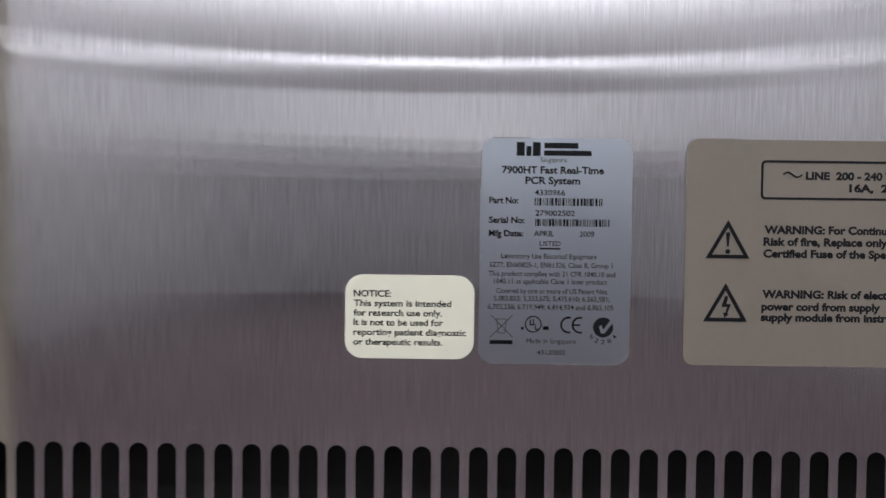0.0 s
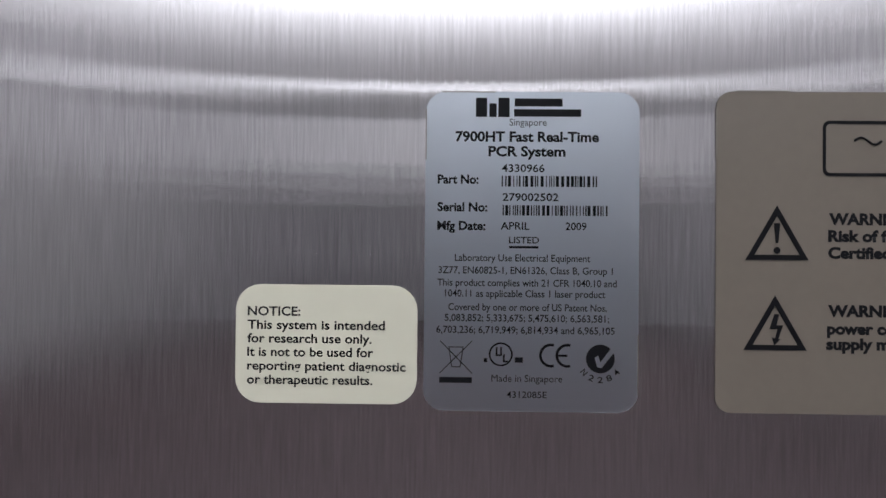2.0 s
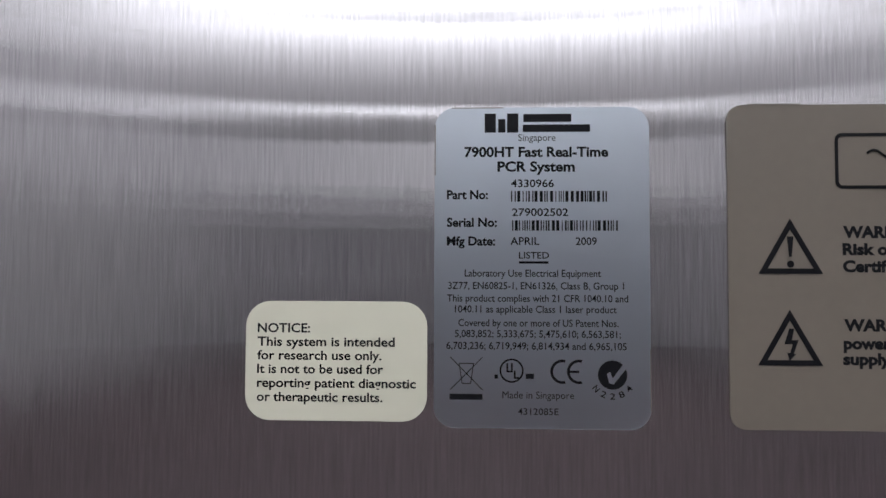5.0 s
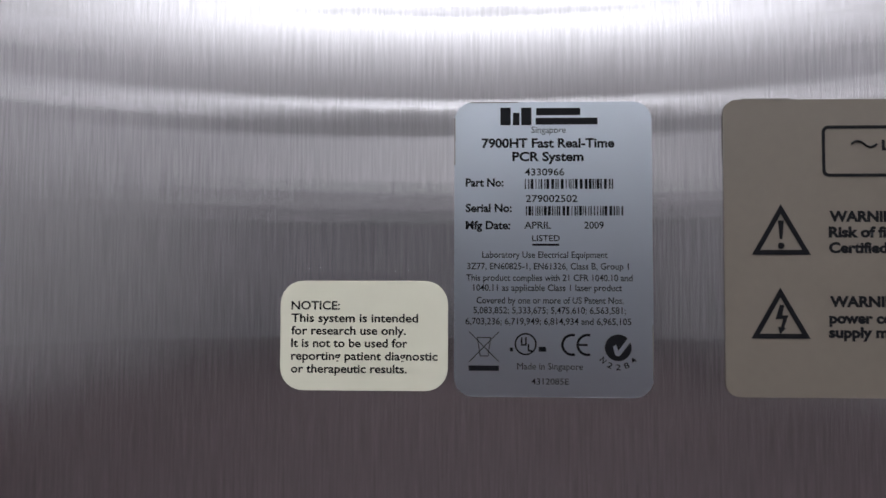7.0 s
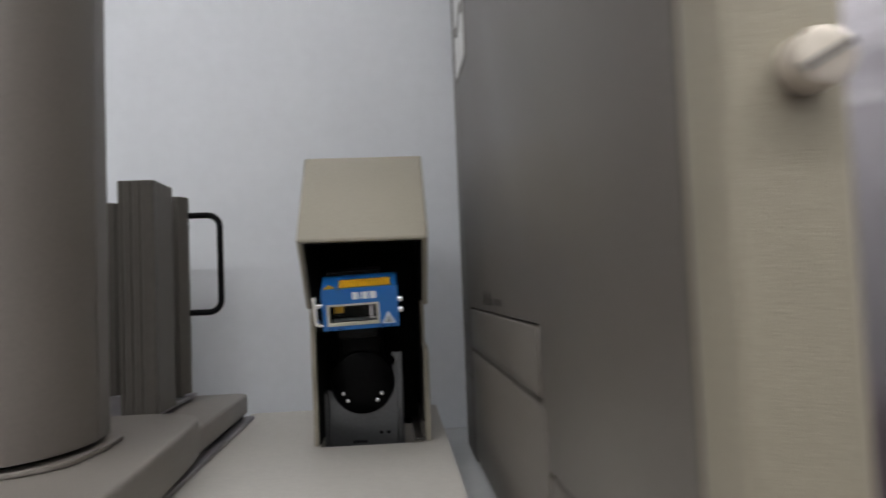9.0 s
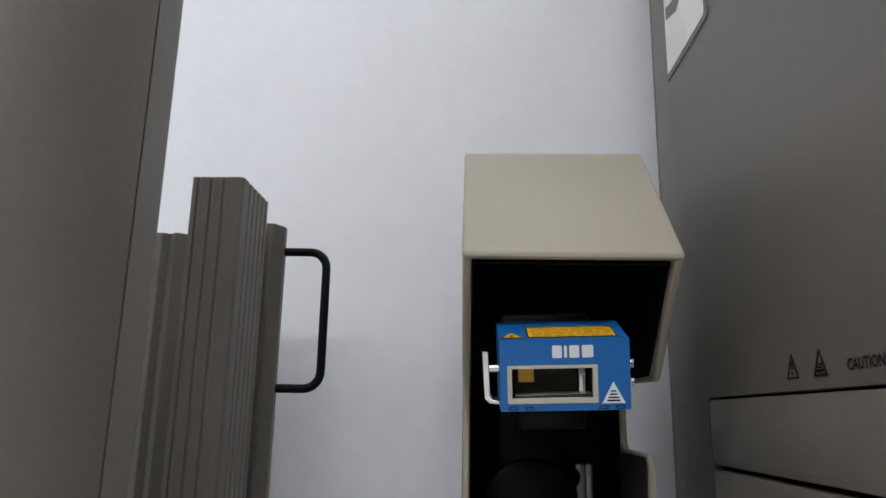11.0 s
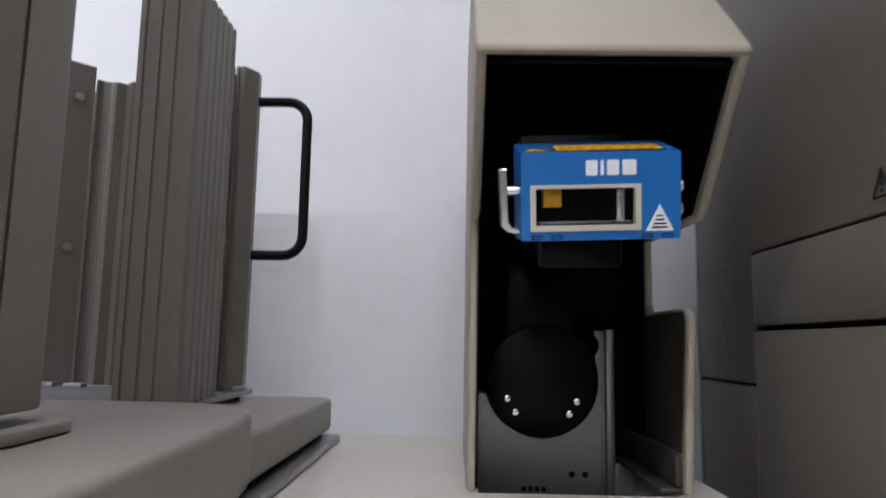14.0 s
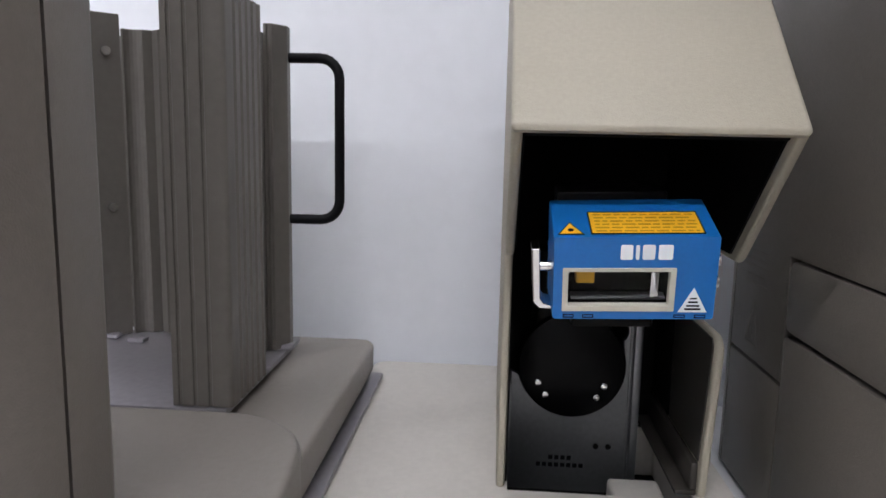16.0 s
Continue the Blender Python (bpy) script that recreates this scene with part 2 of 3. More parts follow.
def ring(outer, inner, y0, y1):
    """A flat frame between two closed outlines of equally many points, in the plane x, z."""
    b = bmesh.new()
    n = len(outer)
    lo = [[b.verts.new((p[0], y, p[1])) for p in loop] for loop in (outer, inner) for y in (y0, y1)]
    o0, o1, i0, i1 = lo
    for k in range(n):
        j = (k + 1) % n
        b.faces.new((o0[k], o0[j], i0[j], i0[k]))
        b.faces.new((o1[j], o1[k], i1[k], i1[j]))
        b.faces.new((o0[j], o0[k], o1[k], o1[j]))
        b.faces.new((i0[k], i0[j], i1[j], i1[k]))
    return b


def tri(cx, z0, w, h):
    return [(cx - w / 2, z0), (cx + w / 2, z0), (cx, z0 + h)]


def grow(points, f):
    mx = sum(p[0] for p in points) / len(points)
    mz = sum(p[1] for p in points) / len(points)
    return [(mx + (p[0] - mx) * f, mz + (p[1] - mz) * f) for p in points]


# ---- the room ----
def slab(name, label, category, b, material):
    return tagged(link(name, b, material), label, category, kind="structure")


slab("floor", "brownish vinyl laboratory floor", "floor", box(-4, 4, -12, 0.8, FLOOR_Z - 0.1, FLOOR_Z), M_FLOOR)
slab("ceiling", "white painted laboratory ceiling", "ceiling", box(-4, 4, -12, 0.8, CEIL_Z, CEIL_Z + 0.1), M_CEIL)
slab("wall_north", "smooth bluish white painted wall behind the instruments", "wall", box(-4, 4, 0.80, 0.92, FLOOR_Z - 0.1, CEIL_Z + 0.1), M_WALL)
slab("wall_south", "white painted wall at the far end of the laboratory", "wall", box(-4, 4, -12.12, -12, FLOOR_Z - 0.1, CEIL_Z + 0.1), M_CEIL)
slab("wall_west", "grey painted side wall of the laboratory", "wall", box(-4.12, -4, -12.12, 0.92, FLOOR_Z - 0.1, CEIL_Z + 0.1), M_ROOM)
slab("wall_east", "grey painted side wall of the laboratory", "wall", box(4, 4.12, -12.12, 0.92, FLOOR_Z - 0.1, CEIL_Z + 0.1), M_ROOM)

for y, TUBE_Z in TUBE_ROWS.items():
    for x in (-2.4, -1.2, 0.0, 1.2, 2.4):
        lamp = thing("ceiling_light", "long white fluorescent tube fitting hung under the ceiling", "ceiling light", "ceiling lights")
        part("body", box(x - 0.59, x + 0.59, y - 0.034, y + 0.034, TUBE_Z + 0.046, TUBE_Z + 0.06, 0.004), M_CEIL, lamp)
        part("diffuser", box(x - 0.57, x + 0.57, y - 0.032, y + 0.032, TUBE_Z, TUBE_Z + 0.0455, 0.012, 3), M_LAMP, lamp, "glowing white tube")
        for dx in (-0.5, 0.5):
            part("hanger", rod((x + dx, y, TUBE_Z + 0.06), (x + dx, y, CEIL_Z - 0.001), 0.003, 8), M_CEIL, lamp)
        for watts, z, turn in ((TUBE_WATTS[y][0], TUBE_Z - 0.004, 0), (TUBE_WATTS[y][1], TUBE_Z + 0.085, -125 if y < -3 else 180)):   # upper lights are added fill; far rows throw theirs at the far wall
            li = bpy.data.lights.new("tube_and_fill_light", "AREA")
            li.shape, li.size, li.size_y, li.energy, li.color = "RECTANGLE", 1.1, 0.06, watts, (0.93, 0.96, 1.0)
            new("tube_and_fill_light", li).matrix_world = pose(x, y, z, turn)

bench = thing("laboratory_bench", "pale grey laminate laboratory bench along the wall", "bench")
part("worktop", box(-1.6, 1.4, -0.05, 0.797, BENCH_Z - 0.03, BENCH_Z, 0.003), M_BENCH, bench)
part("carcass", box(-1.58, 1.38, 0.02, 0.79, FLOOR_Z + 0.001, BENCH_Z - 0.031), M_BENCH, bench)

# Unseen cabinets, added so the steel panel mirrors a dark band with an uneven top.
for i, high in enumerate((2.20, 2.45, 1.90, 2.60, 2.10, 2.35, 2.55, 1.95, 2.40, 2.25)):
    cabinet = thing("reflected_cabinet", "unseen tall dark grey cabinet added at the far wall to darken the steel's reflection", "cabinet", "cabinets along the far wall")
    x0 = -4 + 0.8 * i
    part("body", box(x0 + 0.002, x0 + 0.798, -11.998, -11.50, FLOOR_Z + 0.001, FLOOR_Z + high, 0.004), M_CABINET_DARK, cabinet)
    for k in (0, 1):
        door = part("door", box(x0 + 0.006 + 0.396 * k, x0 + 0.398 + 0.396 * k, -11.4995, -11.48, FLOOR_Z + 0.08, FLOOR_Z + high - 0.01, 0.003), M_CABINET_DARK, cabinet)
        part("handle", box(x0 + 0.36 + 0.06 * k, x0 + 0.375 + 0.06 * k, -11.4795, -11.455, FLOOR_Z + 1.0, FLOOR_Z + 1.16, 0.003), M_CHROME, door)


# ---- the large instrument ----
SX, PANEL_L, STRIP_Y = -0.189, -0.157, -0.019
inst = thing("laboratory_instrument", "large beige laboratory instrument with a brushed steel front panel", "instrument")
part("inner_body", box(SX + 0.008, 0.62, 0.012, 0.64, BENCH_Z + 0.004, 1.86), M_DARK, inst)


def front_panel():
    """Brushed plate with a row of upright slots below; slot tops are half round."""
    b = bmesh.new()
    x0, x1, top, zs, pitch, r, low = PANEL_L, 0.50, 1.62, 1.1325, 0.0122, 0.00405, 1.068
    first, count = -0.1526, 52
    zmid, zcap = zs - r, zs + 0.006

    def face(pts):
        b.faces.new([b.verts.new((p[0], 0.0, p[1])) for p in pts])

    cells = [first - pitch / 2 + i * pitch for i in range(count + 1)]
    face([(x0 - 0.003, zcap)] + [(c, zcap) for c in cells if c > x0 - 0.003] + [(x1, zcap), (x1, top), (x0 - 0.003, top)])
    for i in range(count):
        a, c = cells[i], cells[i + 1]
        m = (a + c) / 2
        top_arc = arc(m, zmid, r, 180, 0, 10)
        face([(a, zmid), *top_arc[:6], (m, zcap), (a, zcap)])
        face([*top_arc[5:], (c, zmid), (c, zcap), (m, zcap)])
        face([(a, low), (m - r, low), (m - r, zmid), (a, zmid)])
        face([(m + r, low), (c, low), (c, zmid), (m + r, zmid)])
    face([(cells[-1], low), (x1, low), (x1, zcap), (cells[-1], zcap)])
    bmesh.ops.remove_doubles(b, verts=b.verts, dist=1e-6)
    ext = bmesh.ops.extrude_face_region(b, geom=list(b.faces))
    bmesh.ops.translate(b, verts=[v for v in ext["geom"] if isinstance(v, bmesh.types.BMVert)], vec=(0, 0.0016, 0))
    return b


part("front_panel", front_panel(), M_STEEL, inst, "brushed steel plate with a row of upright vent slots", smooth=False)
part("corner_strip", box(SX, PANEL_L, STRIP_Y, 0.008, BENCH_Z + 0.004, 1.86, 0.0025, 3), M_STRIP, inst, "beige painted corner strip")
part("top_rail", box(PANEL_L + 0.001, 0.62, STRIP_Y, 0.008, 1.62, 1.86, 0.0025), M_STRIP, inst)
part("end_rail", box(0.50, 0.62, STRIP_Y, 0.008, BENCH_Z + 0.004, 1.6195, 0.0025), M_STRIP, inst)
part("bottom_rail", box(PANEL_L + 0.001, 0.4995, STRIP_Y, 0.008, BENCH_Z + 0.004, 1.068, 0.002), M_STRIP, inst)
part("top_cover", box(SX, 0.62, STRIP_Y, 0.70, 1.8605, 1.885, 0.008, 3), M_SIDE_SHADED, inst)

# corner screw with a slotted cap
SCZ, SCX = 1.303, -0.1695
knob = part("knob_screw", prism(arc(SCX, SCZ, 0.0072, 0, 360, 29)[:-1], "y", STRIP_Y - 0.011, STRIP_Y, 0.0012), M_NICKEL, inst, "beige slotted screw cap")
slot = box(-0.0068, 0.0068, -0.0006, 0.0006, -0.0011, 0.0011)
bmesh.ops.transform(slot, verts=slot.verts, matrix=Matrix.Translation((SCX, STRIP_Y - 0.011, SCZ)) @ Matrix.Rotation(radians(-28), 4, "Y"))
part("slot", slot, M_GREYINK, knob)

# side wall: skin, drawer flap, lower door and lower pieces with dark gaps between them
ST = SX + 0.0075


def skin():
    outline = [(0.0085, 1.8595), (0.672, 1.8595), (0.672, 1.1535), (0.5835, 1.1535), (0.5835, 1.2295), (0.2205, 1.2295), (0.2205, 1.1500), (0.0085, 1.1500)]
    return prism(outline, "x", SX, ST, 0.0012)


part("side_skin", skin(), M_SIDE_SHADED, inst, "beige powder-coated side panel")
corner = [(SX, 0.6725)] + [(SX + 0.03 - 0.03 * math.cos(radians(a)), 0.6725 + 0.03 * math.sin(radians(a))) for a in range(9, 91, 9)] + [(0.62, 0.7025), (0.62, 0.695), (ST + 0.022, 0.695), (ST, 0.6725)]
part("rear_corner", prism(corner, "z", BENCH_Z + 0.004, 1.8595), M_SIDE_SHADED, inst, "rounded rear corner of the side panel")
part("drawer_flap", prism(rounded(0.2230, 0.5810, 1.1865, 1.2280, 0.006), "x", SX - 0.0005, ST, 0.0012), M_SIDE_SHADED, inst, "flush beige drawer flap")
part("lower_door", prism(rounded(0.2070, 0.5810, 1.0700, 1.1835, 0.004), "x", SX - 0.0005, ST, 0.0015), M_SIDE_SHADED, inst, "flush beige lower door")
part("lower_rear_panel", box(SX, ST, 0.5835, 0.672, BENCH_Z + 0.004, 1.1515, 0.001), M_SIDE_SHADED, inst)
part("lower_front_panel", box(SX, ST, 0.0085, 0.2045, BENCH_Z + 0.004, 1.1480, 0.001), M_SIDE_SHADED, inst)

# print on the side wall
TURN = Matrix.Rotation(radians(-90), 4, "Z")   # writing that faces -y turned to face -x


def side_at(y, z):
    return Matrix.Translation((SX - 0.0006, y, z)) @ TURN


for yc, kind_ in ((0.4500, 0), (0.4210, 1)):
    t0 = tri(0, 0, 0.0135, 0.0125)
    b = ring(t0, grow(t0, 0.80), -0.0003, 0.0)
    bmesh.ops.transform(b, verts=b.verts, matrix=side_at(yc, 1.2355))
    part("warning_triangle", b, M_INK, inst, "small printed warning triangle", smooth=False)
    rects = [(-0.0006, 0.0006, 0.0045, 0.0085), (-0.0006, 0.0006, 0.0022, 0.0034)] if kind_ == 0 else [(-0.0032, 0.0032, 0.0018, 0.0030), (-0.0026, 0.0014, 0.0036, 0.0044), (-0.001, 0.0022, 0.0050, 0.0058)]
    bars("warning_mark", rects, 0.0, 0.0003, M_INK, inst, side_at(yc, 1.2355))
lettering("CAUTION! HO", 0, 0, 0.0052, 0.042, M_INK, inst, 0, bold=0.02, matrix=side_at(0.397, 1.2365))
bars("small_print", [(-0.021, 0.021, 0.071, 0.0725), (-0.018, 0.018, 0.066, 0.0672), (-0.022, 0.022, 0.0615, 0.0627), (-0.015, 0.015, 0.055, 0.0562), (-0.019, 0.019, 0.0505, 0.0517)], 0, 0.0003, M_GREYINK, inst, side_at(0.632, 1.1535), "faint lines of small print")
t0 = tri(0, 0.010, 0.022, 0.030)
b = ring(t0, grow(t0, 0.86), -0.0003, 0.0)
bmesh.ops.transform(b, verts=b.verts, matrix=side_at(0.632, 1.1535))
part("laser_triangle", b, M_GREYINK, inst, "faint printed laser warning triangle", smooth=False)
bars("laser_mark", [(-0.0035, 0.0035, 0.017, 0.018), (-0.0005, 0.0005, 0.014, 0.023)], 0, 0.0003, M_GREYINK, inst, side_at(0.632, 1.1535))

stick = thing("wall_sticker", "white rectangular sticker with a grey rim on the beige panel", "sticker")
part("rim", prism(rounded(0.5310, 0.6310, 1.4870, 1.6090, 0.003), "x", SX - 0.0008, SX - 0.0001), M_GREYINK, stick)
part("sheet", prism(rounded(0.5355, 0.6270, 1.4915, 1.6045, 0.003), "x", SX - 0.0013, SX - 0.0008), M_STICKER, stick)
b = prism([(0.540, 1.539), (0.565, 1.545), (0.595, 1.531), (0.622, 1.539), (0.622, 1.550), (0.595, 1.543), (0.565, 1.557), (0.540, 1.550)], "x", SX - 0.0016, SX - 0.0013)
part("printed_wave", b, M_GREYINK, stick, "grey printed wave")


# ---- labels on the steel panel ----
def sticker(name, label, x0, x1, z0, z1, r, material, thick):
    t = thing(name, label, "label", "labels on the steel panel")
    part("sheet", prism(rounded(x0, x1, z0, z1, r), "y", -thick, -0.0001, 0.00008, 1), material, t)
    return t, -thick - 0.00006


NOTE, ny = sticker("notice_label", "cream rounded notice label with black text", -0.0031, 0.0521, 1.1703, 1.2062, 0.0075, M_CREAM, 0.0003)


def note(text, row, px0, px1):
    k = 0.0001727
    lettering(text, -0.0031 + (px0 - 423) * k, 1.2062 - (row - 524) * 0.000171, 0.00285, (px1 - px0) * k, M_INK, NOTE, ny, bold=0.02)


for text, row, a, c in (("NOTICE:", 579, 444, 537), ("This system is intended", 603, 444, 686), ("for research use only.", 627, 444, 663), ("It is not to be used for", 651, 444, 666), ("reporting patient diagnostic", 675.5, 444, 723), ("or therapeutic results.", 700, 444, 665)):
    note(text, row, a, c)

RATE, ry = sticker("rating_label", "silver foil rating label with black print and bar codes", 0.0541, 0.1186, 1.1687, 1.2652, 0.0062, M_FOIL, 0.0002)


def rx(px):
    return 0.0541 + (px - 757) * 0.0001698


def rz(py):
    return 1.2652 - (py - 184) * 0.0001711


def rate(text, row, a, c, cap, bold=0.032, ink=None):
    lettering(text, rx(a), rz(row), cap * 0.0001711, rx(c) - rx(a), ink or M_INK, RATE, ry, bold=bold)


bars("logo", [(rx(846), rx(866), rz(229), rz(195)), (rx(870), rx(883), rz(229), rz(205)), (rx(886), rx(906), rz(229), rz(195))], ry, 0.0001, M_INK, RATE, label="black logo drawn as plain blocks")
bars("maker_name", [(rx(915), rx(1000), rz(210), rz(196)), (rx(914), rx(1033), rz(228), rz(215))], ry, 0.0001, M_INK, RATE, label="black bars of a name")
rate("Singapore", 244, 906, 972, 13, 0.0, M_FAINT)
rate("7900HT Fast Real-Time", 272, 810, 1065, 18)
rate("PCR System", 298, 869, 1006, 18)
rate("4330966", 326, 893, 969, 14, 0.014)
rate("Part No:", 347, 779, 852, 16)
rate("279002502", 377, 895, 994, 14, 0.014)
rate("Serial No:", 396, 779, 868, 16)
rate("Mfg Date:", 429, 779, 865, 16)
rate("APRIL", 428, 892, 943, 14, 0.012)
rate("2009", 428, 1007, 1044, 14, 0.012)
rate("LISTED", 452, 907, 960, 12, 0.010)
bars("underline", [(rx(907), rx(959), rz(461), rz(457))], ry, 0.0001, M_INK, RATE)
for text, row, a, c in (("Laboratory Use Electrical Equipment", 484, 811, 1051), ("3Z77, EN60825-1, EN61326, Class B, Group 1", 506, 782, 1091), ("This product complies with 21 CFR 1040.10 and", 528, 780, 1098), ("1040.11 as applicable Class 1 laser product", 547, 794, 1078), ("Covered by one or more of US Patent Nos.", 571, 800, 1081), ("5,083,852; 5,333,675; 5,475,610; 6,563,581;", 590, 794, 1085), ("6,703,236; 6,719,949; 6,814,934 and 6,965,105", 611, 779, 1095)):
    rate(text, row, a, c, 13, 0.010, M_FAINT)
rate("Made in Singapore", 696, 878, 1003, 13, 0.0, M_FAINT)
rate("4312085E", 724, 905, 976, 12, 0.004, M_FAINT)


def barcode(x0, x1, top, low, seed):
    rnd = random.Random(seed)
    rects, x = [], x0
    while x < x1 - 2:
        w = rnd.choice((1.6, 2.2, 2.8, 5.2))
        rects.append((rx(x), rx(min(x + w, x1)), rz(low), rz(top)))
        x += w + rnd.choice((1.8, 2.6, 4.2))
    bars("bar_code", rects, ry, 0.0001, M_INK, RATE)


barcode(893, 1062, 333, 352, 3)
barcode(895, 1085, 385, 403, 8)
# crossed bin, approval ring, mark and tick
bars("bin_bar", [(rx(785), rx(843), rz(699), rz(689))], ry, 0.0001, M_INK, RATE)
b = bmesh.new()
for p, q in (((786, 625), (843, 682)), ((843, 625), (786, 682)), ((802, 637), (807, 671)), ((827, 637), (822, 671)), ((801, 636), (828, 636)), ((807, 671), (822, 671))):
    rod((rx(p[0]), ry, rz(p[1])), (rx(q[0]), ry, rz(q[1])), 0.00013, 6, b)
part("crossed_bin", b, M_INK, RATE, smooth=False)
c0 = arc(rx(894), rz(648), 0.0036, 0, 360, 32)[:-1]
part("approval_ring", ring(c0, grow(c0, 0.86), ry - 0.0001, ry), M_INK, RATE, smooth=False)
bars("approval_marks", [(rx(885), rx(888), rz(649), rz(635)), (rx(893), rx(896), rz(649), rz(635)), (rx(885), rx(896), rz(651), rz(648)), (rx(898), rx(901), rz(662), rz(648)), (rx(898), rx(907), rz(662), rz(659)), (rx(864), rx(870), rz(662), rz(655)), (rx(919), rx(933), rz(662), rz(653))], ry, 0.0001, M_INK, RATE)
for cx, cross in ((983, False), (1012, True)):
    a0 = arc(rx(cx), rz(649), 0.0036, 75, 285, 20)
    a1 = arc(rx(cx), rz(649), 0.0028, 285, 75, 20)
    b = prism([(p[0], p[1]) for p in a0 + a1], "y", ry - 0.0001, ry)
    if cross:
        box(rx(cx - 20), rx(cx), ry - 0.0001, ry, rz(651), rz(647), bm=b)
    part("conformity_mark", b, M_INK, RATE, smooth=False)
b = prism(arc(rx(1070), rz(654), 0.0043, 0, 360, 32)[:-1], "y", ry - 0.0001, ry)
part("tick_disc", b, M_INK, RATE, smooth=False)
b = prism([(rx(1060), rz(652)), (rx(1066), rz(648)), (rx(1070), rz(660)), (rx(1088), rz(636)), (rx(1096), rz(640)), (rx(1072), rz(670)), (rx(1064), rz(668))], "y", ry - 0.00016, ry - 0.0001)
part("tick", b, M_FOIL, RATE, smooth=False)
for i, ch in enumerate("N2284"):
    a = radians(-140 + i * 25)
    px, pz = rx(1070) + 0.0064 * math.cos(a), rz(654) + 0.0064 * math.sin(a)
    turn = Matrix.Translation((px, ry, pz)) @ Matrix.Rotation(-(a + radians(90)), 4, "Y")
    lettering(ch, 0, -0.0008, 0.0019, 0.0016, M_INK, RATE, 0, "CENTER", 0.01, turn)
# thin dark lines drawn along parts of the label's edges
bars("edge_line", [(rx(787), rx(880), rz(185.5), rz(184))], ry, 0.0001, M_GREYINK, RATE, label="thin dark line along the edge of the label")
bars("edge_line", [(rx(757), rx(758.6), rz(305), rz(215))], ry, 0.0001, M_GREYINK, RATE)
bars("edge_line", [(rx(1135.6), rx(1137), rz(715), rz(610))], ry, 0.0001, M_GREYINK, RATE)

WARN, wy = sticker("warning_label", "tan warning plate with black triangles and text", 0.1415, 0.305, 1.1692, 1.2655, 0.0045, M_TAN, 0.0006)


def wx(px):
    return 0.1415 + (px - 1212) * 0.000240


def wz(py):
    return 1.2655 - (py - 248) * 0.0002404


def warn(text, row, a, c, cap, bold=0.048):
    lettering(text, wx(a), wz(row), cap * 0.0002404, wx(c) - wx(a), M_INK, WARN, wy, bold=bold)


o = rounded(wx(1343), wx(1860), wz(353), wz(284), 0.002)
part("frame_line", ring(o, rounded(wx(1347), wx(1856), wz(349), wz(288), 0.0013), wy - 0.0001, wy), M_INK, WARN, smooth=False)
warn("LINE  200 - 240 V", 317, 1422, 1577, 13.5)
warn("16A,  25", 338, 1499, 1580, 13.5)
b = tube([(wx(1382 + i * 2.8), wy, wz(309 - 4.2 * math.sin(i / 12 * math.tau))) for i in range(13)], 0.00035, 6)
part("tilde", b, M_INK, WARN, smooth=False)
warn("WARNING: For Continu", 413, 1351, 1568, 14)
warn("Risk of fire, Replace only", 434, 1350, 1570, 14)
warn("Certified Fuse of the Spe", 455, 1350, 1568, 14)
warn("WARNING: Risk of elect", 527, 1350, 1572, 14)
warn("power cord from supply", 549, 1349, 1560, 14)
warn("supply module from instr", 568, 1348, 1572, 14)
for base, z1 in ((458, 390), (570, 502)):
    cxp = 1287 if base == 458 else 1285
    t0 = [(wx(cxp - 39), wz(base)), (wx(cxp + 39), wz(base)), (wx(cxp), wz(z1))]
    part("warning_triangle", ring(t0, grow(t0, 0.71), wy - 0.0001, wy), M_INK, WARN, smooth=False)
    if base == 458:
        b = prism([(wx(1283), wz(412)), (wx(1291), wz(412)), (wx(1288.5), wz(437)), (wx(1285.5), wz(437))], "y", wy - 0.0001, wy)
        prism(arc(wx(1287), wz(446), 0.00105, 0, 360, 14)[:-1], "y", wy - 0.0001, wy, bm=b)
        part("exclamation_mark", b, M_INK, WARN, smooth=False)
    else:
        b = prism([(wx(1284), wz(525)), (wx(1290), wz(525)), (wx(1287), wz(539)), (wx(1295), wz(539)), (wx(1289), wz(556)), (wx(1292), wz(556)), (wx(1284), wz(564)), (wx(1281), wz(554)), (wx(1285), wz(555)), (wx(1288), wz(544)), (wx(1278), wz(544))], "y", wy - 0.0001, wy)
        part("lightning_bolt", b, M_INK, WARN, smooth=False)

# thin dark lines drawn along parts of the plate's edges
bars("edge_line", [(wx(1236), wx(1302), wz(248.2), wz(246.8))], wy, 0.0001, M_GREYINK, WARN, label="thin dark line along the edge of the plate")
bars("edge_line", [(wx(1211.2), wx(1212.4), wz(330), wz(268))], wy, 0.0001, M_GREYINK, WARN)


# ---- deck ----
deck = thing("instrument_deck", "flat beige painted deck with rounded corners on the bench", "deck")
deck_plate = ring(rounded(-0.462, -0.222, -0.04, 0.765, 0.012), rounded(-0.3495, -0.2455, 0.540, 0.640, 0.001), 0, 0.037)
bmesh.ops.transform(deck_plate, verts=deck_plate.verts, matrix=Matrix.Translation((0, 0, BENCH_Z + 0.001)) @ Matrix(((1, 0, 0, 0), (0, 0, 1, 0), (0, 1, 0, 0), (0, 0, 0, 1))))
part("plate", deck_plate, M_DECK, deck, "beige plate with an opening under the hood")
part("well", box(-0.3494, -0.2456, 0.5401, 0.6399, BENCH_Z + 0.001, BENCH_Z + 0.0035), M_LINER, deck, "black bottom of the opening")


